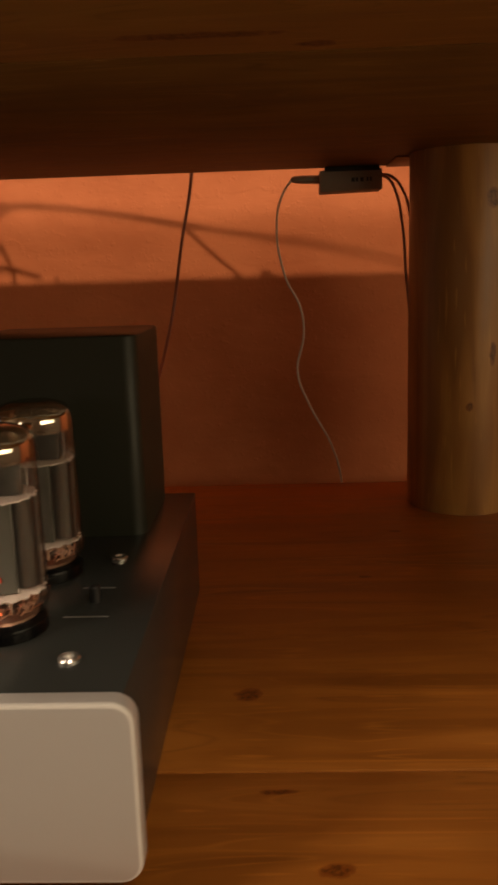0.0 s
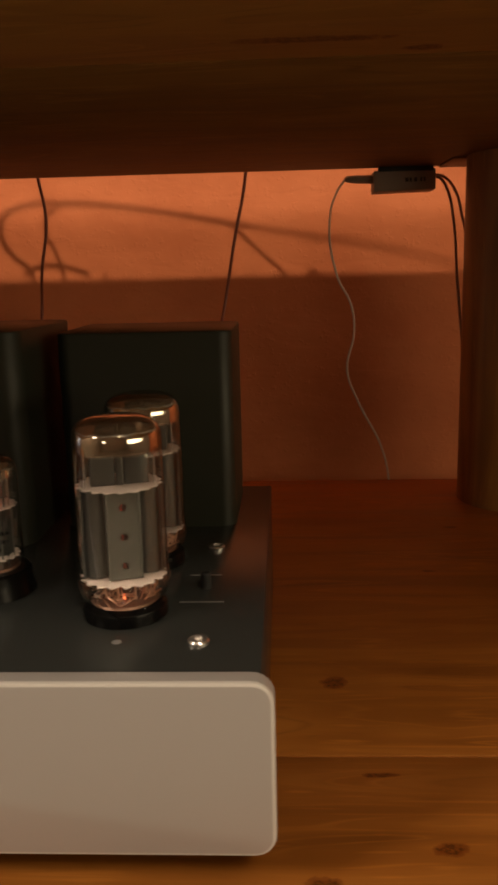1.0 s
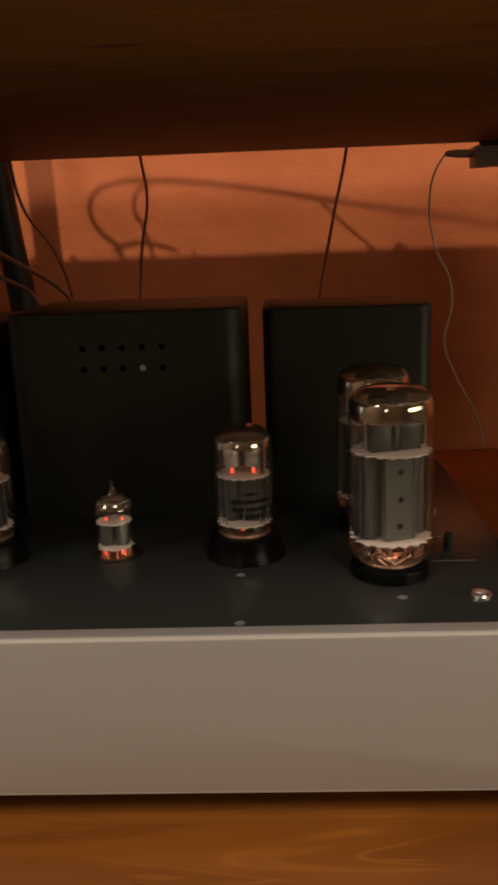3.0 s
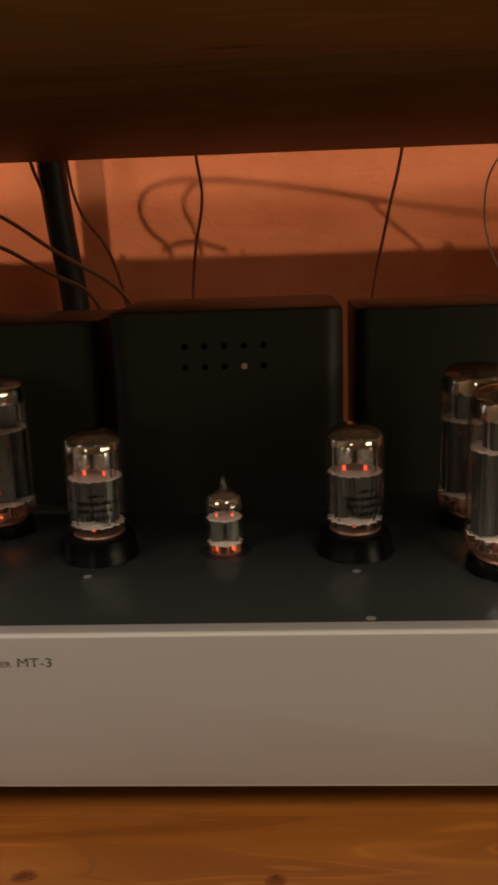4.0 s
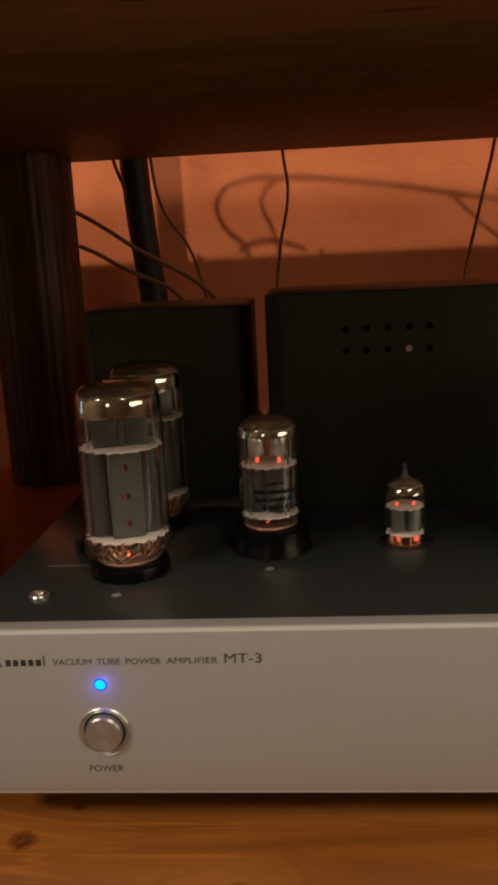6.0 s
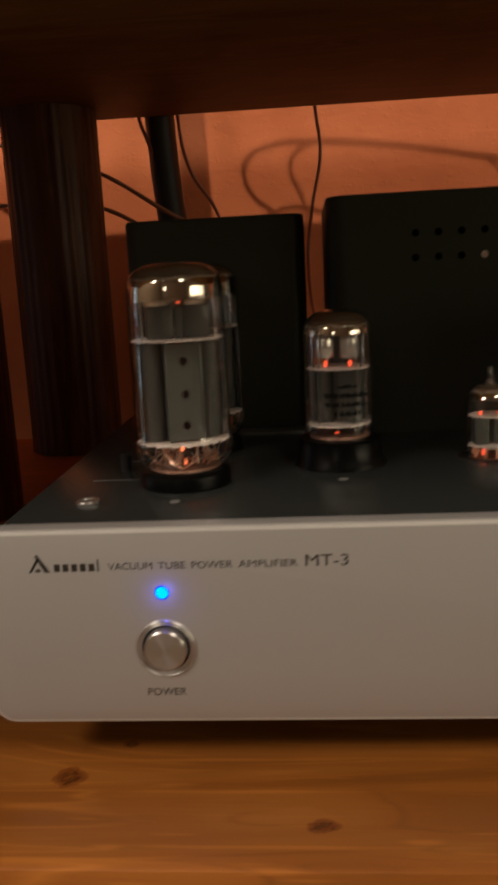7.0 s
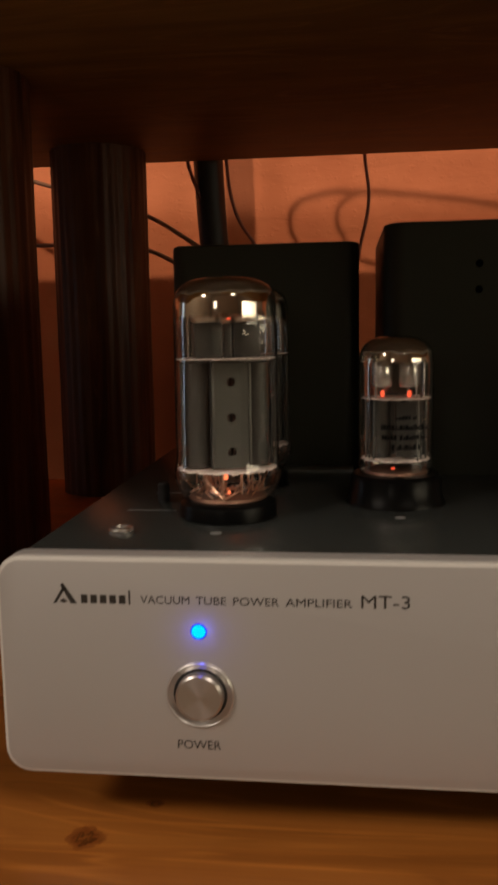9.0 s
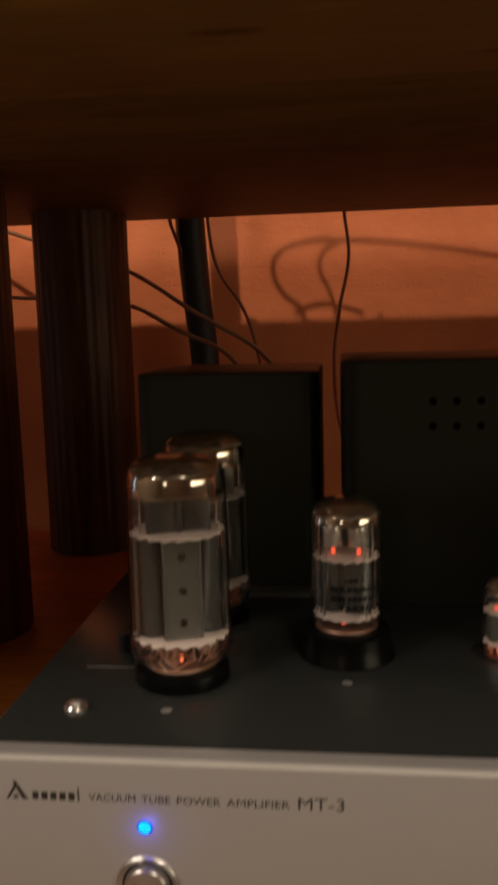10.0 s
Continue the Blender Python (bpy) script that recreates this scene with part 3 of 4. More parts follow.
for k in range(6):
    x = -0.1819 + k * 0.00322
    tall = 0.0048 if k in (1, 5) else 0.0034
    strokes.append((x, x + (0.0022 if k != 5 else 0.0006), LB, LB + tall) if k == 5 else (x, x + 0.0022, LB + 0.0002, LB + 0.0031))
for stroke in strokes:
    on_amp(part("printed_bar", bars([stroke], -0.00008, 0.0001), INK, amp, "", False))

# transformer covers: rounded upright boxes
def cover(x0, x1, y0, y1, z1, r, label):
    cx, cy = (x0 + x1) / 2, (y0 + y1) / 2
    return on_amp(part("transformer_cover", rounded_plate(x1 - x0, y1 - y0, r, z1 - TOP, 0.0016, (cx, cy, z1), "z", 7), COVER, amp, label))


cover(-0.188, -0.0872, 0.186, 0.286, 0.2185, 0.009, "black steel transformer cover")
on_amp(part("mounting_strip", box(-0.186, -0.0905, 0.17, 0.1855, TOP - 0.0002, TOP + 0.0012, 0.0004), STRIP, amp, "grey mounting strip"))
cover(0.077, 0.184, 0.2, 0.2955, 0.2203, 0.009, "black steel transformer cover")
centre_cover = cover(-0.0756, 0.0658, 0.164, 0.286, 0.2245, 0.012, "wide black steel transformer cover with vent holes")
# Vents are black discs on the cover; the holes' shade is their colour
for i in range(5):
    for j in range(2):
        hx, hz = -0.0295 + i * 0.0118, 0.2035 - j * 0.0125
        part("vent_hole", lathe([(0.0019, -0.0002), (0.0018, -0.00015), (0.0017, 0.0)], hx, 0.164, hz, 18, axis="y"), STEEL if (i, j) == (3, 1) else VOID, centre_cover, "small steel screw head" if (i, j) == (3, 1) else "small black disc drawn as a vent hole")


# screws and print on the chassis top
def screw(x, y):
    bm = lathe([(0.0047, 0.0), (0.0048, 0.0014), (0.0042, 0.0022), (0.0022, 0.0024), (0.002, 0.0012), (0.0001, 0.0012)], x, y, TOP, 24)
    return on_amp(part("screw", bm, STEEL, amp, "bright cap screw"))


for sx, sy in ((0.1768, 0.037), (-0.1778, 0.037), (0.175, 0.158), (-0.178, 0.158)):
    screw(sx, sy)
for lx0, lx1, ly in ((0.1645, 0.181, 0.1165), (0.163, 0.1845, 0.081), (-0.186, -0.165, 0.076), (-0.182, -0.166, 0.113)):
    on_amp(part("printed_line", box(lx0, lx1, ly - 0.0005, ly + 0.0005, TOP - 0.0002, TOP + 0.00006), GREY_INK, amp, "", False))
for bx, by in ((0.1745, 0.099), (-0.1745, 0.0945)):
    on_amp(part("bias_knob", lathe([(0.0026, 0.0), (0.0026, 0.0075), (0.0021, 0.0082), (0.0001, 0.0082)], bx, by, TOP, 20), RUBBER, amp, "small black adjuster"))
# Grey dots drawn for print and for bright reflections before the tubes
for dx, dy in ((0.141, 0.038), (-0.1425, 0.038), (0.0645, 0.068), (-0.0735, 0.066), (0.0663, 0.0145)):
    on_amp(part("printed_mark", lathe([(0.0022, -0.0002), (0.0022, 0.00007)], dx, dy, TOP, 16), GREY_INK, amp, "", False))


# ---- tubes ----
def mica_disc(r, teeth, z, hole=0.0, seed=0, thick=0.0005):
    """A mica spacer with a ragged, toothed rim."""
    rnd = random.Random(seed)
    bm = bmesh.new()
    steps = teeth * 4
    rims = [[], []]
    cut = [rnd.uniform(0.84, 0.94) for k in range(teeth)]
    for k in range(steps):
        a = 2 * math.pi * k / steps
        rr = r * ((1.0, 0.97, cut[k // 4], cut[k // 4])[k % 4] + rnd.uniform(-0.012, 0.012))
        for side, zz in ((0, z), (1, z + thick)):
            rims[side].append(bm.verts.new((rr * math.cos(a), rr * math.sin(a), zz)))
    bm.faces.new(rims[0])
    bm.faces.new(rims[1])
    for k in range(steps):
        j = (k + 1) % steps
        bm.faces.new((rims[0][k], rims[0][j], rims[1][j], rims[1][k]))
    return bm


def pierced(w, h, z0, y, holes, size):
    """A thin upright sheet with round holes one above another."""
    bm = bmesh.new()
    c = size * 0.72
    rows = [z0]
    for hz in holes:
        rows += [hz - c, hz + c]
    rows.append(z0 + h)
    cols = [-w / 2, -c, c, w / 2]
    for j in range(len(rows) - 1):
        for i in range(3):
            x0, x1, a, b = cols[i], cols[i + 1], rows[j], rows[j + 1]
            if i == 1 and j % 2 == 1:
                zc, steps = (a + b) / 2, 16
                inner, outer, deep = [], [], []
                for k in range(steps):
                    t = 2 * math.pi * k / steps
                    u, v = math.cos(t), math.sin(t)
                    q = c / max(abs(u), abs(v))
                    outer.append(bm.verts.new((u * q, y, zc + v * q)))
                    inner.append(bm.verts.new((u * size / 2, y, zc + v * size / 2)))
                    deep.append(bm.verts.new((u * size / 2, y + 0.0006, zc + v * size / 2)))
                for k in range(steps):
                    m = (k + 1) % steps
                    bm.faces.new((outer[k], outer[m], inner[m], inner[k]))
                    bm.faces.new((inner[k], inner[m], deep[m], deep[k]))
            else:
                bm.faces.new([bm.verts.new(p) for p in ((x0, y, a), (x1, y, a), (x1, y, b), (x0, y, b))])
    bmesh.ops.remove_doubles(bm, verts=bm.verts[:], dist=1e-6)
    return bm


def power_tube():
    """A tall output pentode on an octal socket, built at the origin with its foot at z = 0."""
    tube = part("power_tube", lathe([(0.0178, 0.0), (0.0188, 0.0004), (0.0187, 0.0048), (0.0184, 0.0058), (0.0172, 0.0066), (0.0162, 0.0072), (0.0001, 0.0072)], steps=48), BAKELITE, amp, "tall glowing output tube with a mirrored dome")
    g = [(0.0155, 0.0072), (0.0172, 0.0086), (0.0193, 0.0118), (0.0206, 0.0162), (0.0207, 0.0192), (0.02, 0.0222), (0.0198, 0.026), (0.0197, 0.05), (0.0195, 0.0745), (0.0195, 0.0785)] + dome(0.0195, 0.0808, 0.0139, 0.62)
    glass_shell(g, tube, "clear glass envelope")
    part("getter", coating(g, 0.0745), POWER_GETTER, tube, "brown getter cap with a silvery edge")
    part("mica", mica_disc(0.0193, 19, 0.0195, seed=1), MICA, tube)
    part("mica", mica_disc(0.0189, 19, 0.063, seed=2), MICA, tube)
    front = pierced(0.0138, 0.041, 0.0208, -0.0105, (0.0272, 0.0406, 0.0545), 0.0034)
    part("anode_front", front, PLATE, tube, "grey pierced anode plate", False)
    for k in (-1, 1):
        part("anode_rib", box(k * 0.0069 - 0.0005, k * 0.0069 + 0.0005, -0.0112, -0.0052, 0.0208, 0.0618, 0.0002), PLATE, tube, "folded edge of the anode plate")
        # Lobes take the darker metal for the shade beside the front plate
        lobe = lathe([(0.0058, 0.0208), (0.0058, 0.0618)], k * 0.0112, -0.0002, 0, 28)
        add(lobe, box(k * 0.0168 - 0.0004, k * 0.0168 + 0.0004, -0.0042, 0.0042, 0.0208, 0.0618))
        part("anode_lobe", lobe, PLATE_DARK, tube, "rounded anode lobe, darkened for shade")
    part("anode_back", box(-0.0072, 0.0072, 0.0098, 0.0105, 0.0208, 0.0618), PLATE_DARK, tube, "dark grey anode back")
    part("cathode", box(-0.0003, 0.0003, 0.0005, 0.0012, 0.022, 0.061), DULL_HOT, tube, "dull red cathode sleeve")
    # Opaque pair with a slit, so the cathode shows only from straight ahead
    for g0, g1 in ((-0.0066, -0.0006), (0.0006, 0.0066)):
        part("inner_grid", box(g0, g1, -0.0088, -0.0078, 0.022, 0.061), SLIT_MASK, tube, "dark mask with a slit in front of the cathode")
    top = bmesh.new()
    for cx in (-0.0072, 0.0072):
        add(top, box(cx - 0.0052, cx + 0.0052, -0.0055, 0.0045, 0.0636, 0.0772, 0.0006))
    add(top, box(-0.0016, 0.0016, -0.0058, -0.005, 0.0636, 0.0768, 0.0003))
    part("heat_shield", top, PLATE_DARK, tube, "grey metal shields under the dome")
    # Bright rods added in place of vertical light streaks in the glass
    for k in (-1, 1):
        part("support_rod", lathe([(0.00032, 0.0636), (0.00032, 0.083)], k * 0.0148, -0.005, 0, 10), STEEL, tube, "bright upright rod")
        part("support_rod", lathe([(0.00028, 0.0208), (0.00028, 0.0618)], k * 0.0176, -0.0055, 0, 10), PLATE, tube, "bright upright rod")
    # Glowing dot added in place of the heater's reflection under the dome
    part("heater_tip", box(-0.0009, 0.0008, -0.0085, -0.0078, 0.0783, 0.0789, 0.0003), HOT, tube, "glowing dot for the heater's reflection under the dome")
    for cx in (-0.0082, 0.0068):
        part("getter_cup", lathe([(0.0001, 0.0774), (0.0048, 0.0774), (0.0053, 0.0782), (0.0053, 0.0842), (0.0048, 0.085)], cx, -0.003, 0, 24), WARM_STEEL, tube, "bright warm-toned getter cup")
    rods = bmesh.new()
    for k in range(8):
        a = 2 * math.pi * (k + 0.5) / 8
        add(rods, lathe([(0.0005, 0.0075), (0.0005, 0.0195)], 0.0095 * math.cos(a), 0.0095 * math.sin(a), 0, 8))
    part("stem", rods, COPPER, tube, "copper leads on the glass stem")
    part("flare", lathe([(0.0152, 0.0078), (0.0146, 0.0088), (0.0118, 0.0098), (0.007, 0.0104), (0.0001, 0.0107)], steps=36), FLARE, tube, "coppery flare at the foot of the glass")
    for hx, hy, h0, h1, hw in ((-0.002, -0.0075, 0.0158, 0.019, 0.0007), (-0.0012, -0.0082, 0.0092, 0.0128, 0.0006), (-0.0014, -0.0078, 0.0079, 0.0087, 0.0007), (0.0042, -0.005, 0.0172, 0.019, 0.0008)):
        part("heater_lead", box(hx - hw, hx + hw, hy, hy + 0.0008, h0, h1, 0.0002), WARM, tube, "glowing heater lead")
    flare = lathe([(0.0125, 0.0083), (0.0098, 0.0094), (0.0066, 0.0112), (0.0058, 0.0145), (0.003, 0.0154), (0.0001, 0.0156)], steps=32)
    part("glass_stem", flare, GLASS, tube, "clear glass stem").visible_shadow = False
    # a tangle of thin leads under the lower spacer; steel ones also imitate glints
    rnd = random.Random(11)
    for mat, many, thick, label in ((STEEL, 16, 0.00034, "bright wires, in part for glints on the glass"), (COPPER, 30, 0.00026, "tangled coppery leads")):
        whisks = bmesh.new()
        for k in range(many):
            a, r0 = rnd.uniform(0, 6.28), rnd.uniform(0.004, 0.0145)
            b = a + rnd.uniform(-0.5, 0.5)
            r1 = min(0.0158, r0 + rnd.uniform(-0.003, 0.004))
            low = Vector((r0 * math.cos(a), r0 * math.sin(a), rnd.uniform(0.0084, 0.011)))
            high = Vector((r1 * math.cos(b), r1 * math.sin(b), rnd.uniform(0.012, 0.0192)))
            stick = lathe([(thick, 0.0), (thick, (high - low).length)], steps=6)
            bmesh.ops.transform(stick, matrix=Matrix.Translation(low) @ (high - low).to_track_quat("Z", "Y").to_matrix().to_4x4(), verts=stick.verts[:])
            add(whisks, stick)
        tagged(part("leads", whisks, mat, tube, label), label, kind="stuff")
    curls = bmesh.new()
    for k in range(64):
        a, r0 = rnd.uniform(0, 6.28), rnd.uniform(0.007, 0.0158)
        b = a + rnd.uniform(0.15, 0.6)
        low = Vector((r0 * math.cos(a), r0 * math.sin(a), rnd.uniform(0.0088, 0.0125)))
        r1 = min(0.0162, r0 + rnd.uniform(-0.004, 0.003))
        high = Vector((r1 * math.cos(b), r1 * math.sin(b), rnd.uniform(0.0092, 0.0145)))
        stick = lathe([(0.0003, 0.0), (0.0003, (high - low).length)], steps=6)
        bmesh.ops.transform(stick, matrix=Matrix.Translation(low) @ (high - low).to_track_quat("Z", "Y").to_matrix().to_4x4(), verts=stick.verts[:])
        add(curls, stick)
    tagged(part("curled_leads", curls, COPPER, tube, "bright copper leads curled over the foot"), "bright copper leads curled over the foot", kind="stuff")
    return tube


def driver_tube():
    """A shorter octal double triode on a tall bakelite socket."""
    tube = part("driver_tube", lathe([(0.0208, 0.0), (0.0208, 0.0008), (0.0195, 0.0028), (0.0188, 0.0115), (0.0176, 0.0128), (0.0001, 0.0128)], steps=48), BAKELITE, amp, "short glowing driver tube on a tall black socket")
    g = [(0.0148, 0.0128), (0.0153, 0.015), (0.0155, 0.02), (0.0155, 0.055)] + dome(0.0155, 0.058, 0.013, 0.72)
    glass_shell(g, tube, "clear glass envelope")
    part("getter", coating(g, 0.055), DRIVER_GETTER, tube, "brown getter cap with a silvery edge")
    part("mica", mica_disc(0.0143, 17, 0.0188, seed=3), MICA, tube)
    part("mica", mica_disc(0.0143, 17, 0.0446, seed=4), MICA, tube)
    an = bmesh.new()
    for s in (-1, 1):
        add(an, lathe([(0.0042, 0.0196), (0.0042, 0.044)], s * 0.0062, 0, 0, 16))
        add(an, box(s * 0.0062 - 0.0058, s * 0.0062 + 0.0058, -0.0005, 0.0005, 0.0205, 0.0432))
        add(an, lathe([(0.0004, 0.0128), (0.0004, 0.058)], s * 0.0105, -0.004, 0, 8))
    part("anode", an, PLATE_DARK, tube, "dark grey anode cylinders")
    part("anode_sheet", box(0.0006, 0.0084, -0.0062, -0.0057, 0.0205, 0.0432), PLATE_DARK, tube, "grey anode sheet between the rods")
    for rx, ry in ((-0.0082, -0.0084), (0.0094, -0.0078), (-0.0122, -0.002), (0.0124, -0.001)):
        part("support_rod", lathe([(0.0004, 0.0192), (0.0004, 0.0444)], rx, ry, 0, 10), PLATE, tube, "grey support rod")
        part("support_rod", lathe([(0.00035, 0.0452), (0.00035, 0.0602)], rx * 0.92, ry * 0.9, 0, 10), STEEL, tube, "bright upright rod")
    for s in (-1, 1):
        cup = lathe([(0.0001, 0.0495), (0.0039, 0.0495), (0.0044, 0.0506), (0.0044, 0.0602), (0.004, 0.0608)], s * 0.0056, -0.002, 0, 22)
        add(cup, lathe([(0.0005, 0.0452), (0.0005, 0.051)], s * 0.005, 0, 0, 8))
        part("getter_cup", cup, STEEL, tube, "bright getter cup")
    for s in (-1, 1):
        part("heater", box(s * 0.0055 - 0.0008, s * 0.0055 + 0.0008, -0.0012, 0.0006, 0.0452, 0.0478, 0.0003), HOT, tube, "red glowing dot for the heater's reflection under the dome")
    part("heater_lead", box(-0.0014, 0.0003, -0.006, -0.0055, 0.0148, 0.0156, 0.0003), HOT, tube, "red glowing heater lead")
    part("flare", lathe([(0.0136, 0.0132), (0.013, 0.0142), (0.008, 0.015), (0.0001, 0.0152)], steps=32), FLARE, tube, "coppery flare at the foot of the glass")
    prints, rnd = bmesh.new(), random.Random(5)
    for z, w, tall in ((0.0378, 0.55, 0.0016), (0.0338, 1.3, 0.0021), (0.0297, 1.25, 0.0019), (0.0256, 0.75, 0.0022)):
        a, end = radians(-70) - w / 2, radians(-70) + w / 2
        while a < end:
            half = rnd.uniform(0.00022, 0.0006)
            a += half / 0.0158
            low = rnd.choice((0.0, 0.0, 0.35)) * tall
            add(prints, box(-half, half, -0.0158, -0.0157, z - tall / 2, z + tall / 2 - low))
            bmesh.ops.rotate(prints, cent=(0, 0, 0), matrix=Matrix.Rotation(a + math.pi / 2, 3, "Z"), verts=prints.verts[-8:])
            a += half / 0.0158 + rnd.choice((0.012, 0.02, 0.02, 0.07))
    part("printing", prints, BAKELITE, tube, "dark worn print bars on the glass", False)
    return tube


def small_tube():
    """A nine-pin miniature tube that sits in a hole of the chassis."""
    tube = part("small_signal_tube", lathe([(0.0092, 0.0), (0.0095, 0.001), (0.0001, 0.0012)], steps=36), COPPER, amp, "small glowing signal tube with a pointed tip")
    g = [(0.0092, 0.0005), (0.0104, 0.003), (0.0107, 0.006), (0.0107, 0.026), (0.0098, 0.0305), (0.0065, 0.0338), (0.0026, 0.035), (0.0018, 0.0366), (0.0014, 0.041), (0.0001, 0.0425)]
    glass_shell(g, tube, "clear glass envelope with a pointed tip", 0.00028, 40)
    part("getter", coating(g[:8], 0.02, 1.0, 0.0007, 40), SMALL_GETTER, tube, "brown getter cap with a silvery edge")
    part("mica", mica_disc(0.0098, 12, 0.0055, seed=5), MICA, tube)
    part("mica", mica_disc(0.0098, 12, 0.0195, seed=6), MICA, tube)
    an = bmesh.new()
    for s in (-1, 1):
        add(an, box(s * 0.0042 - 0.0034, s * 0.0042 + 0.0034, -0.0035, 0.0035, 0.0062, 0.0192, 0.001))
    part("anode", an, PLATE, tube, "grey anode boxes")
    for s in (-1, 1):
        part("heater", box(s * 0.0043 - 0.0006, s * 0.0043 + 0.0006, -0.001, 0.0006, 0.02, 0.0215, 0.0002), HOT, tube, "red glowing dot for the heater's reflection under the dome")
        part("heater_lead", box(s * 0.0043 - 0.0008, s * 0.0043 + 0.0008, -0.0065, -0.0055, 0.0022, 0.005, 0.0002), HOT, tube, "red glowing heater lead")
    rods = bmesh.new()
    for k in range(9):
        a = 2 * math.pi * k / 9
        add(rods, lathe([(0.0006, 0.001), (0.0006, 0.0056)], 0.0072 * math.cos(a), 0.0072 * math.sin(a), 0, 8))
    part("pins", rods, COPPER, tube, "copper pins")
    return tube


def seat(tube, spots, wide=1.0):
    """Puts a tube at the first spot and copies of it, parts and all, at the rest."""
    for k, (x, y, turn) in enumerate(spots):
        m = Matrix.Translation((x, y, TOP)) @ Matrix.Rotation(radians(turn), 4, "Z") @ Matrix.Diagonal((wide, wide, 1.0, 1))
        ob = tube if k == 0 else copy_thing(tube, m)
        ob.matrix_parent_inverse = BASE
        ob.matrix_basis = m


seat(power_tube(), [(-0.142, 0.069, 18), (0.1395, 0.069, 17), (-0.142, 0.139, 24), (0.139, 0.139, 5)], 1.045)
seat(driver_tube(), [(-0.0735, 0.098, -8), (0.0662, 0.098, -4)], 1.02)
# Black ring laid on the chassis for the shade in the socket hole
hole = on_amp(part("socket_hole", lathe([(0.0145, -0.0005), (0.0145, 0.0001), (0.0112, 0.0001), (0.0112, 0.0002)], -0.0045, 0.1, TOP, 36), RUBBER, amp, "black ring drawn as the hole round the small tube"))
seat(small_tube(), [(-0.0045, 0.1, 4)])

# ---- cables and the little box under the upper shelf ----
wire("cable", [(0.185, 0.66, 0.4082), (0.18, 0.69, 0.4082), (0.175, 0.697, 0.39), (0.1735, 0.703, 0.366), (0.158, 0.708, 0.29), (0.141, 0.711, 0.2), (0.12, 0.6, 0.1), (0.1, 0.42, 0.06), (0.09, 0.297, 0.06)], 0.002, BROWN_WIRE, None, "thin dark cable hanging behind the amplifier", "cable")
wire("cable", [(-0.078, 0.66, 0.4082), (-0.076, 0.69, 0.4082), (-0.073, 0.697, 0.39), (-0.0715, 0.703, 0.366), (-0.067, 0.708, 0.32), (-0.078, 0.713, 0.26), (-0.085, 0.72, 0.2), (-0.07, 0.6, 0.1), (-0.05, 0.42, 0.06), (-0.04, 0.297, 0.06)], 0.002, BROWN_WIRE, None, "thin dark wavy cable hanging behind the amplifier", "cable")
wire("hose", [(-0.258, 0.716, 0.62), (-0.254, 0.716, 0.45), (-0.252, 0.718, 0.367), (-0.25, 0.73, 0.294), (-0.245, 0.75, 0.205), (-0.24, 0.76, 0.05), (-0.24, 0.76, -0.3)], 0.0175, RUBBER, None, "thick black cable sleeve hanging behind the shelves", "cable")
wire("cable", [(-0.28, 0.66, 0.4082), (-0.279, 0.69, 0.4082), (-0.275, 0.697, 0.39), (-0.2735, 0.706, 0.366), (-0.262, 0.71, 0.33), (-0.257, 0.772, 0.27), (-0.255, 0.79, 0.12), (-0.25, 0.79, -0.3)], 0.0022, BROWN_WIRE, None, "thin dark cable beside the thick black sleeve", "cable")
wire("cable", [(-0.225, 0.66, 0.4082), (-0.226, 0.69, 0.4082), (-0.228, 0.697, 0.39), (-0.2285, 0.702, 0.366), (-0.2195, 0.712, 0.31), (-0.1934, 0.73, 0.264), (-0.1776, 0.738, 0.21), (-0.15, 0.6, 0.1), (-0.11, 0.42, 0.06), (-0.1, 0.297, 0.06)], 0.002, BROWN_WIRE, None, "thin dark cable beside the thick black sleeve", "cable")
wire("cable", [(-0.6, 0.79, 0.41), (-0.475, 0.75, 0.362), (-0.4, 0.725, 0.338), (-0.322, 0.70, 0.309), (-0.2477, 0.68, 0.2627), (-0.158, 0.65, 0.2065), (-0.11, 0.5, 0.11), (-0.09, 0.4, 0.07), (-0.085, 0.297, 0.06)], 0.0026, PALE_WIRE, None, "thin reddish cable running slantwise to the amplifier", "cable")
wire("cable", [(-0.6, 0.79, 0.3), (-0.475, 0.75, 0.285), (-0.4, 0.725, 0.283), (-0.325, 0.70, 0.2707), (-0.263, 0.68, 0.24), (-0.198, 0.65, 0.208), (-0.15, 0.5, 0.11), (-0.13, 0.4, 0.07), (-0.125, 0.297, 0.06)], 0.0026, PALE_WIRE, None, "thin reddish cable running slantwise to the amplifier", "cable")


def behind_edge(spots, depths=(0.702, 0.702)):
    """Where a cable must hang at the back of the upper shelf for the bulb to throw its shadow on these (x, z) spots of the wall."""
    out = []
    for j, (x, z) in enumerate(spots):
        w = Vector((x, 0.83, z))
        depth = depths[0] + (depths[1] - depths[0]) * j / (len(spots) - 1)
        out.append(tuple(w.lerp(LAMP, (w.y - depth) / (w.y - LAMP.y))))
    return out


def tucked(point):
    """A cable's end, tucked down behind the back edge of the upper shelf."""
    return [(point[0], 0.694, 0.392), (point[0] + 0.001, 0.692, 0.377)]


loop = behind_edge([(-0.127, 0.258), (-0.153, 0.284), (-0.165, 0.315), (-0.156, 0.336), (-0.13, 0.347), (-0.076, 0.349), (0.031, 0.338), (0.107, 0.325), (0.145, 0.318)])
tail = behind_edge([(0.172, 0.313), (0.24, 0.301), (0.346, 0.282), (0.467, 0.252)], (0.69, 0.56))
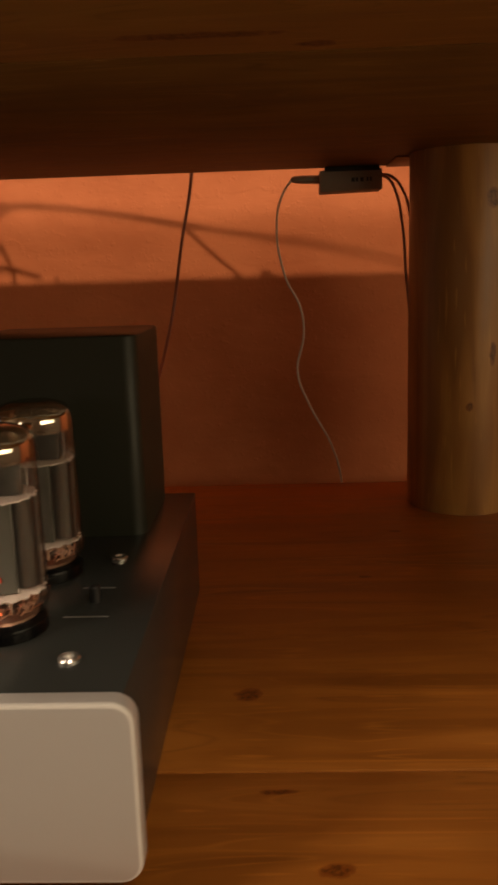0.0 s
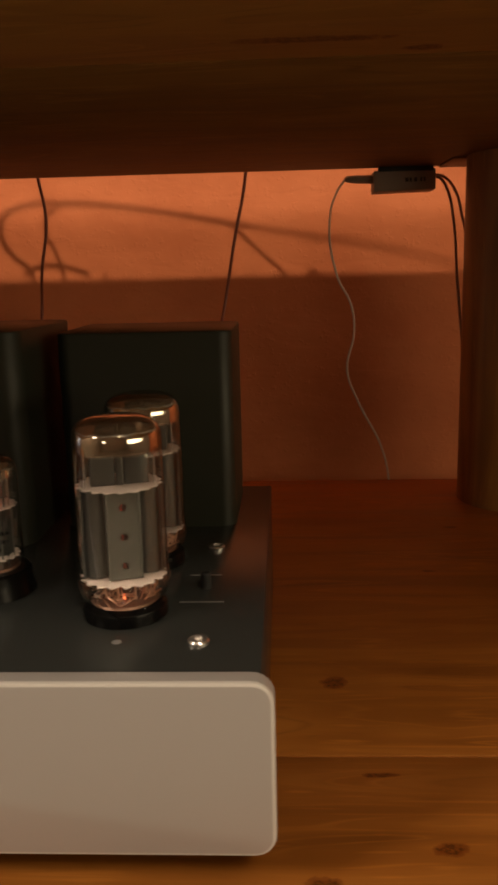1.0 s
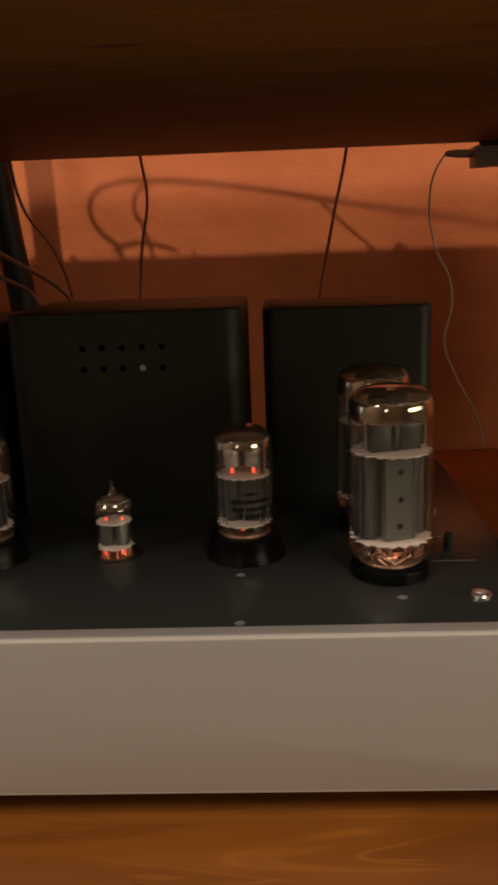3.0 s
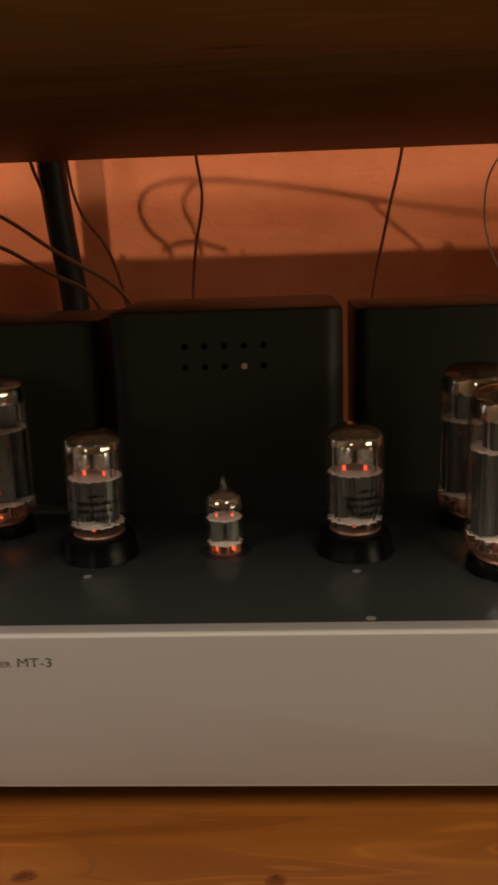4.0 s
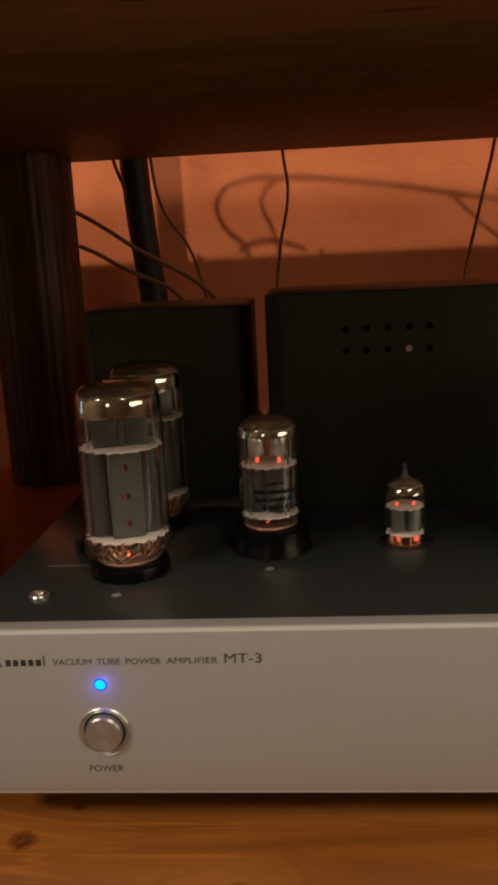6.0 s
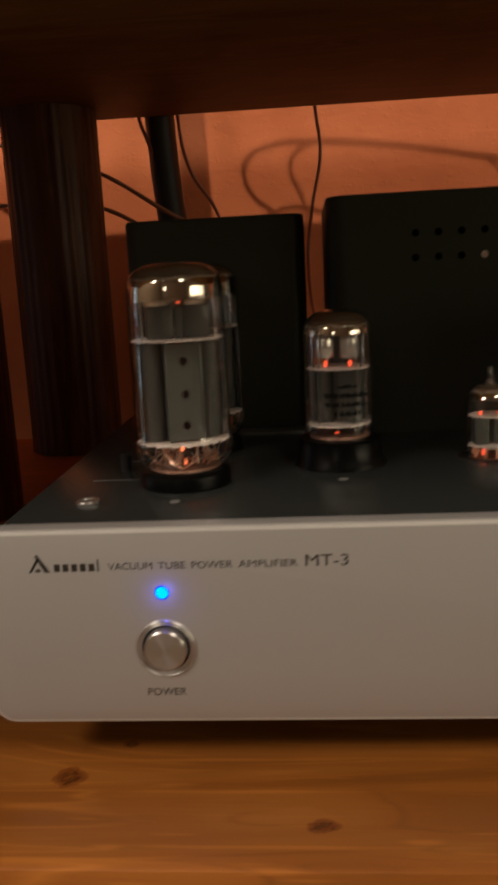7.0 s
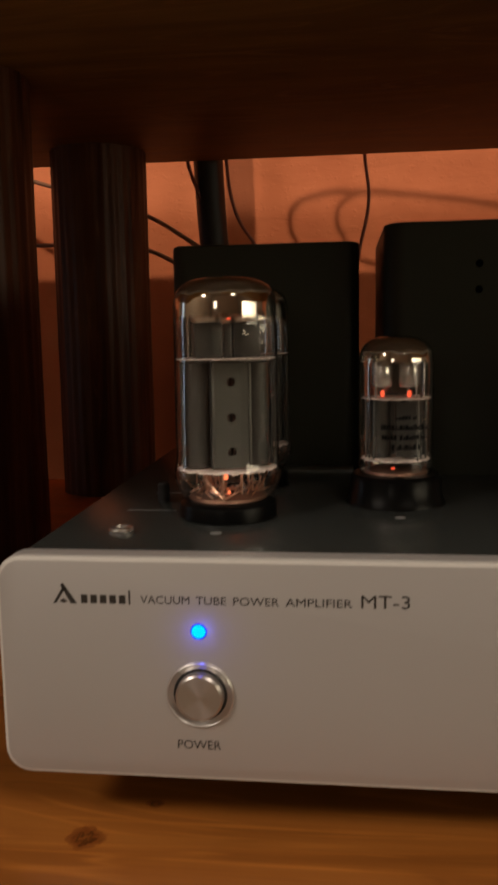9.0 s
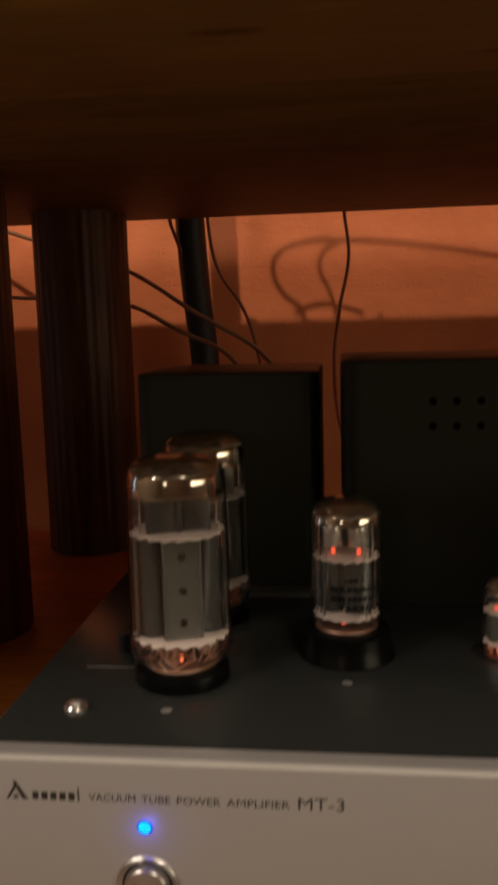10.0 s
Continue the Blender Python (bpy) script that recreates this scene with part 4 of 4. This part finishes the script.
wire("cable", tucked(loop[0])[::-1] + loop + tail[:1], 0.0027, RUBBER, None, "black cable looped over the back of the upper shelf", "cable")
wire("cable", loop[-1:] + tail, 0.0017, RUBBER, None, "thin black cable leading away over the upper shelf", "cable")
inner = behind_edge([(-0.084, 0.258), (-0.094, 0.29), (-0.104, 0.312), (-0.101, 0.331), (-0.088, 0.343), (-0.068, 0.3485), (-0.02, 0.3455)])
wire("cable", tucked(inner[0])[::-1] + inner, 0.0023, RUBBER, None, "black cable in a smaller loop on the upper shelf", "cable")
squiggle = behind_edge([(-0.138, 0.256), (-0.118, 0.266), (-0.095, 0.268), (-0.07, 0.263), (-0.048, 0.255)])
wire("cable", squiggle, 0.0022, RUBBER, None, "thin black cable lying along the shelf's back edge", "cable")
branch = behind_edge([(0.145, 0.318), (0.183, 0.281), (0.222, 0.246)])
wire("cable", branch + tucked(branch[-1]), 0.0019, RUBBER, None, "thin black cable branching off over the upper shelf edge", "cable")

# the little converter box with its plug and wires
conv = tagged(empty("converter_box", (0.354, 0.69, UNDER)), "small grey converter box stuck under the upper shelf", "power adapter")
CB = Matrix.Translation((-0.354, -0.69, -UNDER))


def on_conv(ob):
    ob.matrix_parent_inverse = CB
    return ob


body = box(0.3195, 0.389, 0.676, 0.71, 0.3395, 0.3625, 0.0015)
bmesh.ops.rotate(body, cent=(0.354, 0.69, 0.351), matrix=Matrix.Rotation(radians(-1.2), 3, "Y"), verts=body.verts[:])
on_conv(part("case", body, GREY_BOX, conv, "grey plastic case"))
on_conv(part("pad", box(0.325, 0.386, 0.6755, 0.6875, 0.3605, 0.3659, 0.0005), RUBBER, conv, "black adhesive pad"))
on_conv(part("label_print", bars([(0.3545, 0.3585, 0.349, 0.3535), (0.3595, 0.362, 0.349, 0.3535), (0.3645, 0.368, 0.349, 0.3535), (0.3715, 0.3735, 0.3492, 0.3537), (0.3752, 0.3772, 0.3492, 0.3537)], 0.6757, 0.6763), INK, conv, "dark printed bars", False))
plug = lathe([(0.0022, 0.0), (0.0042, 0.002), (0.0058, 0.012), (0.006, 0.034), (0.005, 0.036)], 0, 0, 0, 20)
bmesh.ops.transform(plug, matrix=Matrix.Translation((0.2876, 0.692, 0.3552)) @ Matrix.Rotation(radians(92), 4, "Y") @ Matrix.Diagonal((0.8, 1.0, 1.0, 1.0)), verts=plug.verts[:])
on_conv(part("plug", plug, GREY_BOX, conv, "dark moulded plug"))
on_conv(wire("lead", [(0.2885, 0.692, 0.355), (0.279, 0.692, 0.342), (0.2705, 0.692, 0.3115), (0.2787, 0.692, 0.2478), (0.2958, 0.692, 0.2117), (0.2992, 0.692, 0.1807), (0.291, 0.692, 0.1355), (0.3038, 0.692, 0.0978), (0.3323, 0.692, 0.0416), (0.3422, 0.692, 0.0), (0.345, 0.692, -0.1)], 0.0013, WHITE_WIRE, conv, "thin pale wire"))
on_conv(wire("lead", [(0.387, 0.695, 0.357), (0.397, 0.695, 0.354), (0.4054, 0.694, 0.341), (0.4133, 0.693, 0.3067), (0.419, 0.693, 0.2434), (0.43, 0.70, 0.15), (0.44, 0.70, -0.1)], 0.0017, PALE_WIRE, conv, "thin brown wire"))
on_conv(wire("lead", [(0.387, 0.70, 0.359), (0.402, 0.70, 0.356), (0.4149, 0.698, 0.3407), (0.4235, 0.697, 0.3126), (0.44, 0.70, 0.24), (0.455, 0.70, -0.1)], 0.0017, PALE_WIRE, conv, "thin brown wire"))
